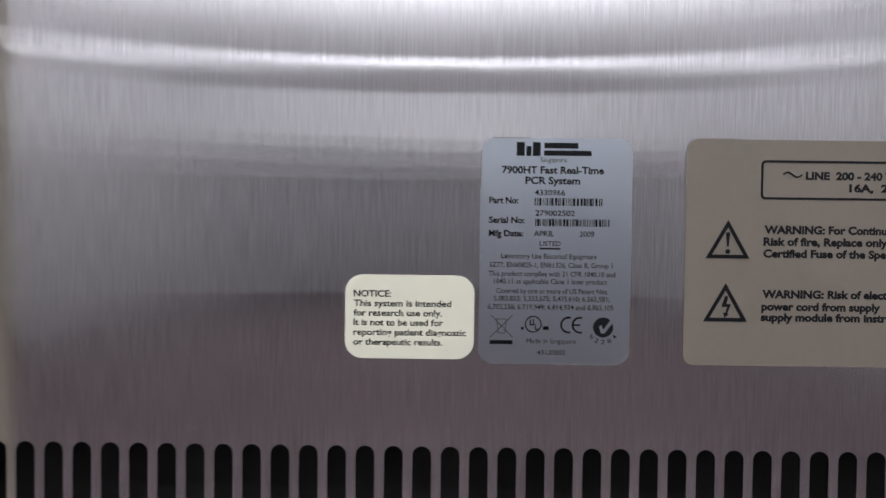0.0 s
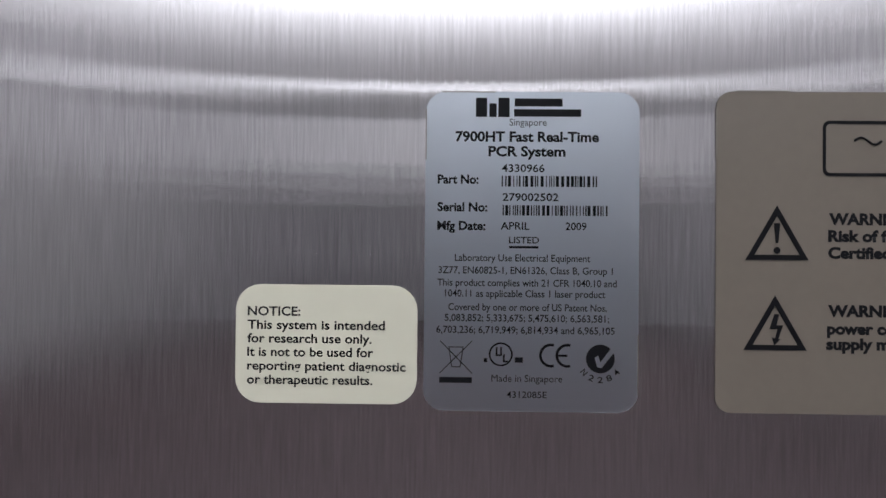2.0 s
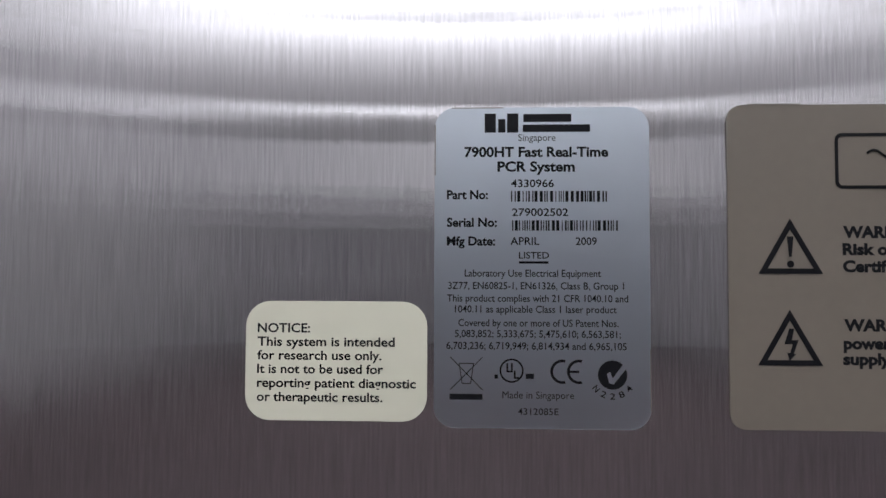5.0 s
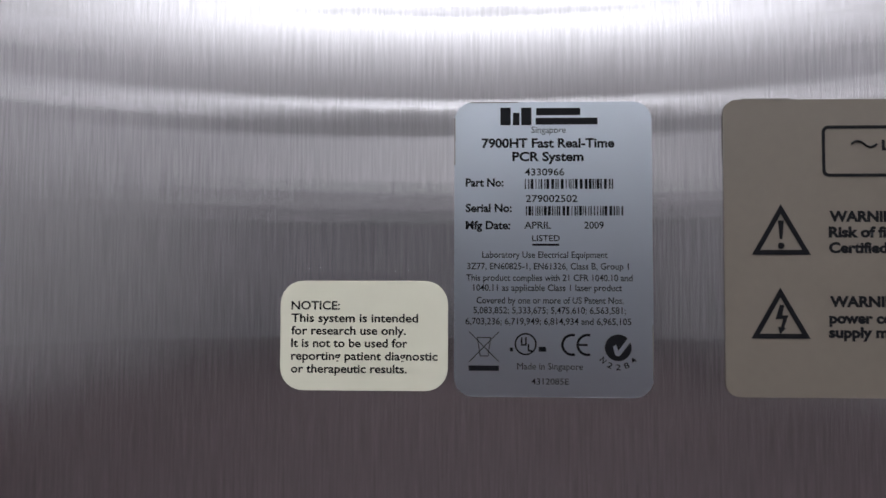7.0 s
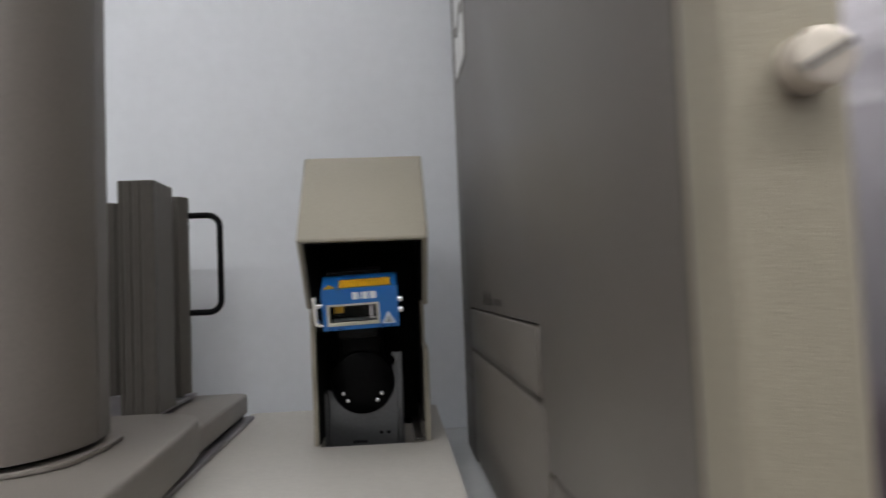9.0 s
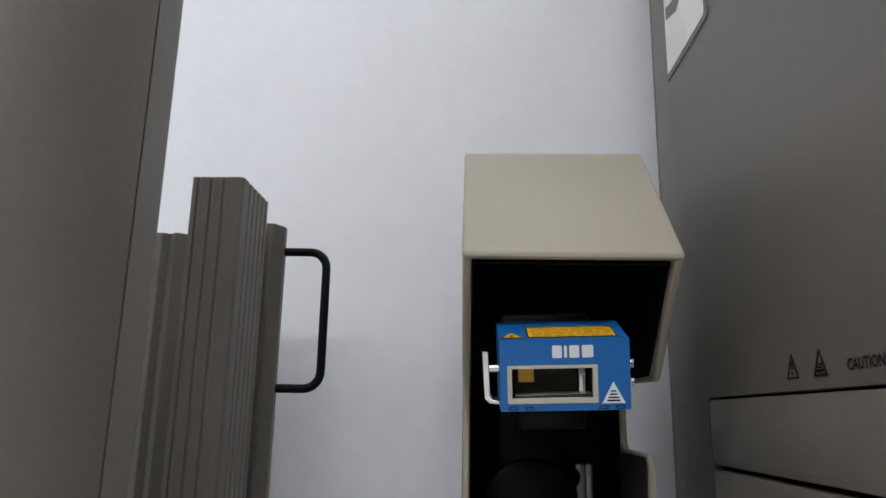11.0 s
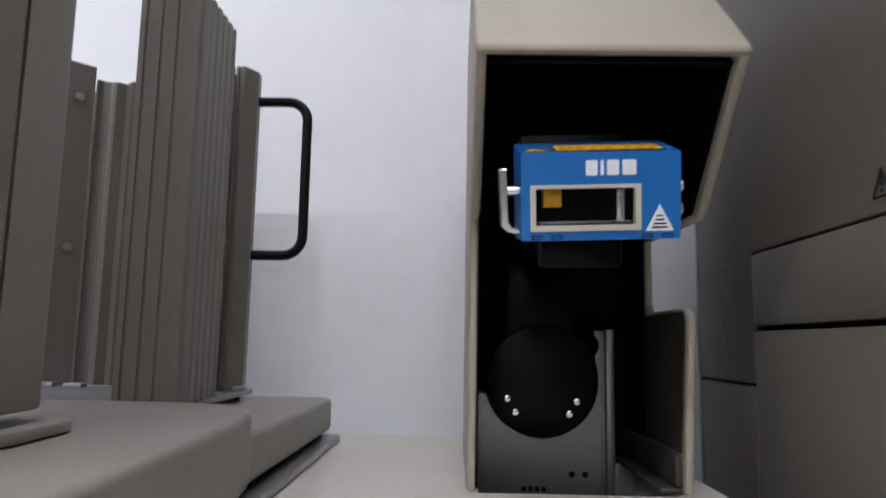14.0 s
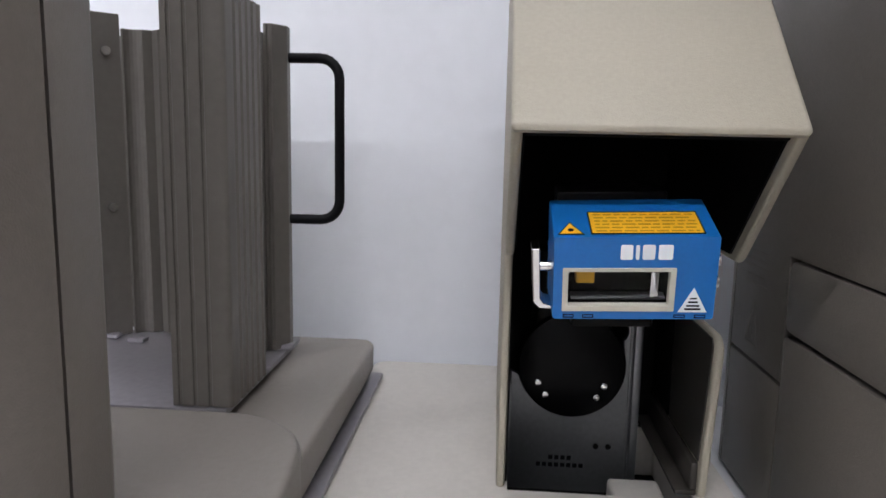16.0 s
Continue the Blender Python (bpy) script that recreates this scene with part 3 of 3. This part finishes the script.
# ---- plate handler: base, column ----
handler = thing("plate_handler", "beige plate handling robot with a stepped base and a tall column", "robot")
BX = -0.455
lobe = [(-0.86, 0.0), (-0.43, 0.0)] + [(-0.440, 0.30), (-0.4485, 0.455)] + arc(-0.505, 0.474, 0.0535, 0, 84, 14) + [(-0.51, 0.528), (-0.86, 0.528)]
part("back_plate", prism([(-0.86, 0.30), (BX, 0.30)] + arc(BX - 0.014, 0.706, 0.014, 0, 90, 6) + [(-0.86, 0.720)], "z", 1.1075, 1.131, 0.0035, 3), M_BASE, handler, "beige rear plate of the base")
part("front_lobe", prism(lobe, "z", 1.1070, 1.142, 0.004, 3), M_BASE, handler, "raised beige front part of the base")
# A solid black block puts the shade of the gap under the base.
part("gap_block", box(-0.85, -0.462, 0.01, 0.712, BENCH_Z + 0.001, 1.1075), M_DARK, handler, "black block in place of the shaded gap under the base")
part("trim_rail", box(-0.4615, -0.449, 0.02, 0.718, DECK_Z + 0.0005, 1.1035, 0.0015), M_TRAY, handler, "grey metal trim rail")

foot = [(-0.62, 0.40)] + [(-0.60, 0.31)] + arc(-0.540, 0.340, 0.053, 215, 340, 12) + [(-0.486, 0.366), (-0.488, 0.40), (-0.50, 0.414), (-0.62, 0.414)]
part("column_foot", prism(foot, "z", 1.1425, 1.1465, 0.001), M_BASE, handler, "thin rounded foot ring")
shell_outer = [(-0.5455, 0.2835)] + [(-0.5345 + 0.044 * math.sin(radians(a)), 0.360 - 0.076 * math.cos(radians(a))) for a in range(0, 91, 6)]
shell_inner = [(-0.500, 0.366), (-0.505, 0.338), (-0.512, 0.322), (-0.524, 0.302), (-0.5455, 0.297)]
part("column_cover", prism(shell_outer + shell_inner, "z", 1.1505, 1.98, 0.0012), M_COLUMN, handler, "curved beige column cover")
back_shell = [(-0.4912, 0.3628)] + arc(-0.508, 0.385, 0.0152, 12, 95, 10) + [(-0.56, 0.4015), (-0.60, 0.4015), (-0.60, 0.395), (-0.512, 0.393), (-0.501, 0.380), (-0.499, 0.3675)]
part("column_back", prism(back_shell, "z", 1.1505, 1.98, 0.0012), M_COLUMN, handler, "rounded rear strip of the column cover")
part("column_core", prism([(-0.60, 0.30), (-0.5375, 0.2985), (-0.5255, 0.3015), (-0.513, 0.324), (-0.506, 0.340), (-0.503, 0.385), (-0.515, 0.392), (-0.60, 0.394)], "z", 1.1466, 1.97), M_DARK, handler, "black slot inside the column")
part("column_side", prism([(-0.660, 0.275), (-0.5725, 0.2835), (-0.5730, 0.2950), (-0.605, 0.300), (-0.605, 0.405), (-0.640, 0.405)], "z", 1.1505, 1.98, 0.0012), M_COLUMN, handler, "second half of the column cover")
t0 = prism([(-0.5352, 0.2835), (-0.5340, 0.2835), (-0.5340, 0.2848), (-0.5352, 0.2848)], "z", 1.1505, 1.98)
part("seam", t0, M_GREYINK, handler, smooth=False)


# ---- plate rack ----
rack = thing("microplate_rack", "beige grooved aluminium microplate rack with black side handles", "rack")
RZ, RT = 1.1390, 1.371
part("floor_plate", box(-0.668, -0.5100, 0.5365, 0.690, 1.1346, 1.1386, 0.0008), M_TRAY, rack, "grey metal floor plate")


def grooved(a, b_, n, depth, width):
    """Points along a straight run from a to b_, with n grooves cut to its left."""
    a, b_ = Vector(a), Vector(b_)
    d = (b_ - a)
    u = d.normalized()
    left = Vector((-u.y, u.x))
    pts = [a]
    for i in range(n):
        m = a + d * ((i + 0.5) / n)
        pts += [m - u * width, m - u * width * 0.6 + left * depth, m + u * width * 0.6 + left * depth, m + u * width]
    pts.append(b_)
    return [(p.x, p.y) for p in pts]


front = grooved((-0.5415, 0.5380), (-0.5150, 0.5380), 3, 0.0009, 0.0013) + arc(-0.5095, 0.5410, 0.0030, -90, 0, 4)
side = grooved((-0.5062, 0.5470), (-0.5062, 0.5960), 5, 0.0017, 0.0024)
post = front + side + [(-0.5155, 0.5960), (-0.5155, 0.551), (-0.5415, 0.551)]
part("front_post", prism(post, "z", RZ, RT, 0.0006), M_RACK, rack, "grooved front post", smooth=False)
part("back_post", prism(grooved((-0.5225, 0.6500), (-0.5165, 0.6500), 1, 0.001, 0.001) + [(-0.5095, 0.6620), (-0.5095, 0.6690), (-0.5225, 0.6690)], "z", RZ, RT - 0.002, 0.0006), M_RACK, rack, "beige rear post", smooth=False)
part("rear_web", box(-0.5310, -0.5228, 0.6400, 0.669, RZ, RT - 0.008, 0.0008), M_RACK, rack)
part("left_plate", prism([(-0.6570, 0.6620), (-0.6400, 0.6800), (-0.6425, 0.6825), (-0.6595, 0.6645)], "z", RZ, 1.379, 0.0006), M_RACK, rack, "flat side plate with two screws", smooth=False)
part("left_channel", prism([(-0.6395, 0.6805)] + arc(-0.6290, 0.6770, 0.008, 170, 60, 6) + [(-0.6200, 0.689), (-0.6130, 0.683), (-0.6040, 0.690), (-0.60, 0.696), (-0.640, 0.696)], "z", RZ, 1.369, 0.0006), M_RACK, rack, "curved inner channel", smooth=False)
part("back_panel", box(-0.680, -0.5315, 0.697, 0.702, RZ, 1.366, 0.0006), M_RACK, rack)

for x, y in ((-0.66, 0.548), (-0.522, 0.548), (-0.66, 0.678), (-0.522, 0.678)):
    part("pad", rod((x, y, 1.1309), (x, y, 1.1347), 0.006, 16), M_HANDLE, rack, "small black rubber pad")


def bow(x_root, x_out, y, z0, z1, r=0.014):
    s = 1 if x_out > x_root else -1
    pts = [(x_root, z0)]
    pts += [(x_out - s * r + s * r * math.sin(radians(a)), z0 + r - r * math.cos(radians(a))) for a in range(0, 91, 15)]
    pts += [(x_out - s * r + s * r * math.cos(radians(a)), z1 - r + r * math.sin(radians(a))) for a in range(0, 91, 15)]
    pts.append((x_root, z1))
    return tube([(p[0], y, p[1]) for p in pts], 0.0036, 14)


part("handle", bow(-0.5105, -0.4735, 0.6670, 1.2340, 1.3480), M_HANDLE, rack, "black bow handle")
part("handle", bow(-0.6570, -0.6950, 0.6700, 1.2380, 1.3520), M_HANDLE, rack, "black bow handle")
for z in (1.348, 1.234):
    part("spacer", rod((-0.5110, 0.5955, z), (-0.5110, 0.6050, z), 0.0028, 12), M_RACK, rack)
    d = Vector((0.70, -0.70, 0)) 
    p = Vector((-0.6475, 0.6720, z + 0.004))
    part("screw", rod(p, p + d * 0.0030, 0.0034, 14), M_CHROME, rack, "domed steel screw")
for x, y in ((-0.512, 0.602), (-0.512, 0.659), (-0.650, 0.668), (-0.625, 0.66)):
    part("foot_clip", box(x - 0.007, x + 0.006, y - 0.005, y + 0.004, 1.1388, 1.1420, 0.0008), M_TRAY, rack)


# ---- scanner hood ----
hood = thing("scanner_hood", "beige sheet metal hood open at the front, on the deck", "hood")
HL, HR, HT = -0.3560, -0.2388, 0.0050
left_side = [(0.4525, 1.2965), (0.5345, 1.3835), (0.690, 1.3835), (0.690, DECK_Z + 0.0005), (0.5420, DECK_Z + 0.0005), (0.5340, 1.2390), (0.5140, 1.2365), (0.5105, 1.2385)]
right_side = [(0.4525, 1.2965), (0.5345, 1.3835), (0.690, 1.3835), (0.690, DECK_Z + 0.0005), (0.5420, DECK_Z + 0.0005)] + [(0.5300 + 0.010 - 0.010 * math.cos(radians(a)), 1.1840 + 0.010 * math.sin(radians(a))) for a in range(0, 91, 18)] + [(0.604, 1.1945), (0.610, 1.200), (0.610, 1.2385), (0.5140, 1.2365), (0.5105, 1.2385)]
part("left_side", prism(left_side, "x", HL + 0.0002, HL + HT, 0.0018, 3), M_HOOD, hood)
part("right_side", prism(right_side, "x", HR - HT, HR - 0.0002, 0.0018, 3), M_HOOD, hood, "beige side with a cut-out")
visor = [(0.4500, 1.2990), (0.4506, 1.3005), (0.5320, 1.3860), (0.5345, 1.3870), (0.690, 1.3870), (0.690, 1.3820), (0.5362, 1.3820), (0.4555, 1.2970), (0.4528, 1.2962), (0.4506, 1.2972)]
part("visor", prism(visor, "x", HL, HR, 0.0022, 3), M_HOOD, hood, "sloping beige visor")
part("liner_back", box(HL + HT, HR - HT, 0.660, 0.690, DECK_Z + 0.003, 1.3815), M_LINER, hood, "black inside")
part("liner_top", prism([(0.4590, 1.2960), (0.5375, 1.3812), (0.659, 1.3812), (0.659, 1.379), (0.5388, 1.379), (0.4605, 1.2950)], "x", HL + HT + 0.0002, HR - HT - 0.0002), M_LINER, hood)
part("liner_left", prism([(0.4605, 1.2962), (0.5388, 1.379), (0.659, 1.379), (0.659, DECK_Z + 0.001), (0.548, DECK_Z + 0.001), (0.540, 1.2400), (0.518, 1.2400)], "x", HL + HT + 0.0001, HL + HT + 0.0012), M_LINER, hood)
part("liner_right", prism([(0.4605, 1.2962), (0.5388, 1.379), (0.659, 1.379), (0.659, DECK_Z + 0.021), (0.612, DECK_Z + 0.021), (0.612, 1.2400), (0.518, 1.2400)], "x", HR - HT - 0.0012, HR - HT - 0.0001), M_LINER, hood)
# dark brown sheet over the inner face of the lower lip
part("lower_lining", prism([(0.6115, DECK_Z + 0.021), (0.6115, 1.1920), (0.5360, 1.1920), (0.5330, 1.1880), (0.5440, DECK_Z + 0.021)], "x", HR - HT - 0.0008, HR - HT - 0.0001), M_INNER, hood, "dark brown inside of the lower lip")
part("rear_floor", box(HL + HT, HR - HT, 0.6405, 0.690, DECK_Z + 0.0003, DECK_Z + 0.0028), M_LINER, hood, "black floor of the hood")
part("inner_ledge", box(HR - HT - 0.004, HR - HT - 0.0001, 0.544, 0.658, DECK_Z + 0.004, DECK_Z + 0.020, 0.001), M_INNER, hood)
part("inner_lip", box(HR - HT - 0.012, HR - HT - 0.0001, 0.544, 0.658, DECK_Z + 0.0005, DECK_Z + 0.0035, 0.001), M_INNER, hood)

# ---- motor stage inside the hood ----
stage = thing("motor_stage", "aluminium bracket with a black round motor inside the hood", "motor")
mc, MY, MZ = (-0.3090, 1.1520), 0.6100, BENCH_Z + 0.0036   # disc centre, face of the bracket, its foot
plate = [(-0.3475, MZ), (-0.2715, MZ), (-0.2715, 1.1830), (-0.2760, 1.1835)] + arc(-0.2800, 1.1740, 0.0070, 60, -60, 5) + arc(mc[0], mc[1], 0.0345, 10, -165, 24) + [(-0.3475, 1.1450)]
part("bracket", prism(plate, "y", MY, MY + 0.005, 0.0006), M_ALU, stage, "milled aluminium bracket", smooth=False)
part("rail", box(-0.2700, -0.2650, MY - 0.005, MY + 0.006, MZ + 0.006, 1.1835, 0.0008), M_ALU, stage, "aluminium rail")
part("rail_web", box(-0.2716, -0.2699, MY + 0.001, MY + 0.005, MZ + 0.006, 1.1820), M_ALU, stage)
part("left_flange", box(-0.3494, -0.3474, MY - 0.022, MY + 0.006, MZ, 1.1440, 0.0006), M_ALU, stage, "bright aluminium flange")
part("motor_disc", prism(arc(mc[0], mc[1], 0.0340, 0, 360, 48)[:-1], "y", MY - 0.008, MY + 0.030, 0.0015), M_BLACK, stage, "glossy black motor disc")
part("motor_body", box(-0.333, -0.287, MY - 0.002, MY + 0.045, 1.165, 1.226, 0.004), M_BLACK, stage)
for dx, dz in ((-0.0215, -0.0110), (-0.0165, -0.0190), (0.0205, -0.0120), (0.0160, -0.0195)):
    part("screw", prism(arc(mc[0] + dx, mc[1] + dz, 0.0022, 0, 360, 14)[:-1], "y", MY - 0.0095, MY - 0.0078, 0.0004), M_CHROME, stage, "small steel screw")
for dx in (-0.2905, -0.2825):
    part("bolt_hole", prism(arc(dx, 1.0960, 0.0019, 0, 360, 14)[:-1], "y", MY - 0.0004, MY + 0.0001), M_DARK, stage)
bars("print", [(-0.3210 + i * 0.0040, -0.3182 + i * 0.0040, 1.0855, 1.0885) for i in range(4)] + [(-0.329 + i * 0.0040, -0.3262 + i * 0.0040, 1.0805, 1.0833) for i in range(8)], MY, 0.0003, M_INK, stage, label="small unreadable print")

block = thing("small_block", "pale beige plastic block in the opening of the deck", "block")
part("body", box(-0.2870, -0.2560, 0.5480, 0.5830, BENCH_Z + 0.0036, 1.0880, 0.0025, 3), M_DECK, block)

# ---- the bar code scanner ----
scan = thing("bar_code_scanner", "blue bar code scanner with a yellow label and a dark window", "scanner")
SM = Matrix.Translation((-0.3017, 0.4603, 1.2365)) @ Matrix.Rotation(radians(-2.0), 4, "Y") @ Matrix.Rotation(radians(11.5), 4, "X") @ Matrix.Diagonal((0.985, 1.0, 1.0, 1))
W, Hh, D = 0.0345, 0.0188, 0.032


def on_scan(b):
    bmesh.ops.transform(b, verts=b.verts, matrix=SM)
    return b


SLOPE = Matrix.Translation((0, 0, Hh)) @ Matrix.Rotation(math.atan(0.0066 / D), 4, "X") @ Matrix.Translation((0, 0, -Hh))   # the body rises to the rear


def on_lid(b):
    bmesh.ops.transform(b, verts=b.verts, matrix=SM @ SLOPE)
    return b


WIN = (-0.0305, 0.0172, -0.0147, 0.0050)


def scan_body():
    b = bmesh.new()
    x0, x1, z0, z1 = WIN
    o = rounded(-W, W, -Hh, Hh, 0.0012, 3)
    i = rounded(x0, x1, z0, z1, 0.0005, 3)
    n = len(o)
    fo = [b.verts.new((p[0] * 0.994, 0.0, p[1] * 0.99)) for p in o]
    mo = [b.verts.new((p[0], 0.0008, p[1])) for p in o]
    bo = [b.verts.new((p[0], D, p[1] + (0.0066 if p[1] > 0 else 0.0))) for p in o]
    fi = [b.verts.new((p[0], 0.0, p[1])) for p in i]
    bi = [b.verts.new((p[0], 0.022, p[1])) for p in i]
    for k in range(n):
        j = (k + 1) % n
        b.faces.new((fo[k], fo[j], fi[j], fi[k]))
        b.faces.new((fo[j], fo[k], mo[k], mo[j]))
        b.faces.new((mo[j], mo[k], bo[k], bo[j]))
        b.faces.new((fi[k], fi[j], bi[j], bi[k]))
    b.faces.new(bo)
    b.faces.new(list(reversed(bi)))
    return b


body = part("body", on_scan(scan_body()), M_BLUE, scan, "blue painted metal body", smooth=False)
x0, x1, z0, z1 = WIN
wf = part("window_frame", on_scan(ring(rounded(x0, x1, z0, z1, 0.0005, 3), rounded(x0 + 0.0024, x1 - 0.0024, z0 + 0.0024, z1 - 0.0016, 0.0004, 3), -0.0007, 0.0035)), M_FRAME, scan, "cream window frame", smooth=False)
part("pane", on_scan(box(x0 + 0.0022, x1 - 0.0022, 0.0020, 0.0028, z0 + 0.0022, z1 - 0.0014)), M_WIN, wf, "clear glass pane").visible_shadow = False
part("window_lining", on_scan(ring(rounded(x0 + 0.0004, x1 - 0.0004, z0 + 0.0004, z1 - 0.0004, 0.0004, 3), rounded(x0 + 0.0012, x1 - 0.0012, z0 + 0.0012, z1 - 0.0012, 0.0004, 3), 0.0040, 0.0215)), M_LINER, scan)
part("window_back", on_scan(box(x0 + 0.0005, x1 - 0.0005, 0.0205, 0.0215, z0 + 0.0005, z1 - 0.0005)), M_LINER, scan)
part("gold_prism", on_scan(box(-0.0240, -0.0160, 0.0060, 0.0130, -0.0045, 0.0036, 0.0006)), M_YELLOW, scan, "yellow part behind the pane")
part("steel_mount", on_scan(box(0.0080, 0.0116, 0.0055, 0.0150, -0.0115, 0.0034, 0.0006)), M_CHROME, scan, "bright steel part behind the pane")
part("steel_base", on_scan(box(-0.0260, 0.0150, 0.0060, 0.0120, -0.0122, -0.0108, 0.0004)), M_ALU, scan)


def on_top(x0, x1, y0, y1, h0, h1):
    return on_lid(box(x0, x1, y0, y1, Hh + h0, Hh + h1))


lab = part("yellow_label", on_top(-0.0185, 0.0282, 0.0022, 0.0205, 0.00005, 0.0003), M_YELLOW, scan, "yellow warning label", smooth=False)
b = bmesh.new()
for yy in (0.0019, 0.0203):
    box(-0.0188, 0.0285, yy, yy + 0.0005, Hh + 0.00005, Hh + 0.0004, bm=b)
for xx in (-0.0188, 0.0280):
    box(xx, xx + 0.0005, 0.0019, 0.0208, Hh + 0.00005, Hh + 0.0004, bm=b)
part("border", on_lid(b), M_INK, lab, smooth=False)
b = bmesh.new()
rnd = random.Random(5)
for k in range(6):
    x = -0.0165
    while x < 0.0252:
        w = rnd.uniform(0.002, 0.006)
        box(x, min(x + w, 0.0265), 0.0038 + k * 0.0028, 0.0047 + k * 0.0028, Hh + 0.0003, Hh + 0.00042, bm=b)
        x += w + 0.0012
part("print", on_lid(b), M_AMBER, lab, smooth=False)
tpts = [(-0.0320, 0.0022), (-0.0225, 0.0022), (-0.0272, 0.0108)]
part("triangle_border", on_lid(prism(grow(tpts, 1.18), "z", Hh + 0.00005, Hh + 0.00025)), M_INK, scan, smooth=False)
part("yellow_triangle", on_lid(prism(tpts, "z", Hh + 0.00025, Hh + 0.0004)), M_YELLOW, scan, "yellow laser warning triangle", smooth=False)
part("triangle_mark", on_lid(prism(arc(-0.0272, 0.0050, 0.0013, 0, 360, 12)[:-1], "z", Hh + 0.0004, Hh + 0.0005)), M_INK, scan, smooth=False)
# maker's mark as plain white shapes
b = bmesh.new()
for a, c in ((-0.0065, -0.0014), (-0.0002, 0.0013), (0.0026, 0.0078), (0.0092, 0.0152)):
    prism(rounded(a, c, 0.0087, 0.0152, 0.0007, 3), "y", -0.0003, 0.0001, bm=b)
part("logo", on_scan(b), M_WHITE, scan, "white logo drawn as plain blocks", smooth=False)
tp = tri(0.0252, -0.0152, 0.0122, 0.0112)
part("white_triangle", on_scan(prism(tp, "y", -0.0003, 0.0001)), M_WHITE, scan, "white triangular sticker", smooth=False)
bars("triangle_print", [(0.0218, 0.0286, -0.0142, -0.0133), (0.0225, 0.0280, -0.0126, -0.0118), (0.0232, 0.0272, -0.0109, -0.0101), (0.0238, 0.0266, -0.0092, -0.0085)], -0.0003, 0.0001, M_INK, scan, SM)
for a in (-0.0300, -0.0215, 0.0175, 0.0262):
    o = [(a, -0.0180), (a + 0.0048, -0.0180), (a + 0.0048, -0.0164), (a, -0.0164)]
    part("lower_slot", on_scan(ring(o, [(a + 0.0004, -0.0176), (a + 0.0044, -0.0176), (a + 0.0044, -0.0168), (a + 0.0004, -0.0168)], -0.0002, 0.0001)), M_DARK, scan, "dark slot outline", smooth=False)
part("clip", on_scan(prism([(-0.0436, 0.0125), (-0.0402, 0.0125), (-0.0396, -0.0105), (-0.0380, -0.0128), (-0.0346, -0.0138), (-0.0346, -0.0154), (-0.0400, -0.0150), (-0.0427, -0.0122)], "y", 0.003, 0.015, 0.0004)), M_CHROME, scan, "bent steel clip", smooth=False)
for z in (0.004, -0.006):
    part("side_screw", on_scan(rod((0.0340, 0.012, z), (0.0385, 0.012, z), 0.0028, 14)), M_CHROME, scan, "steel side screw")
part("side_screw", on_scan(rod((-0.0402, 0.008, 0.003), (-0.0335, 0.008, 0.003), 0.0024, 14)), M_CHROME, scan, "steel side screw")
part("mount_arm", on_scan(box(-0.0240, 0.0140, 0.020, 0.175, -0.0330, -0.0192, 0.002)), M_BLACK, scan, "black mounting arm")
part("rear_plate", on_scan(box(-0.0310, 0.0190, 0.0325, 0.0480, -0.0180, 0.0290, 0.001)), M_BLACK, scan, "black rear plate")
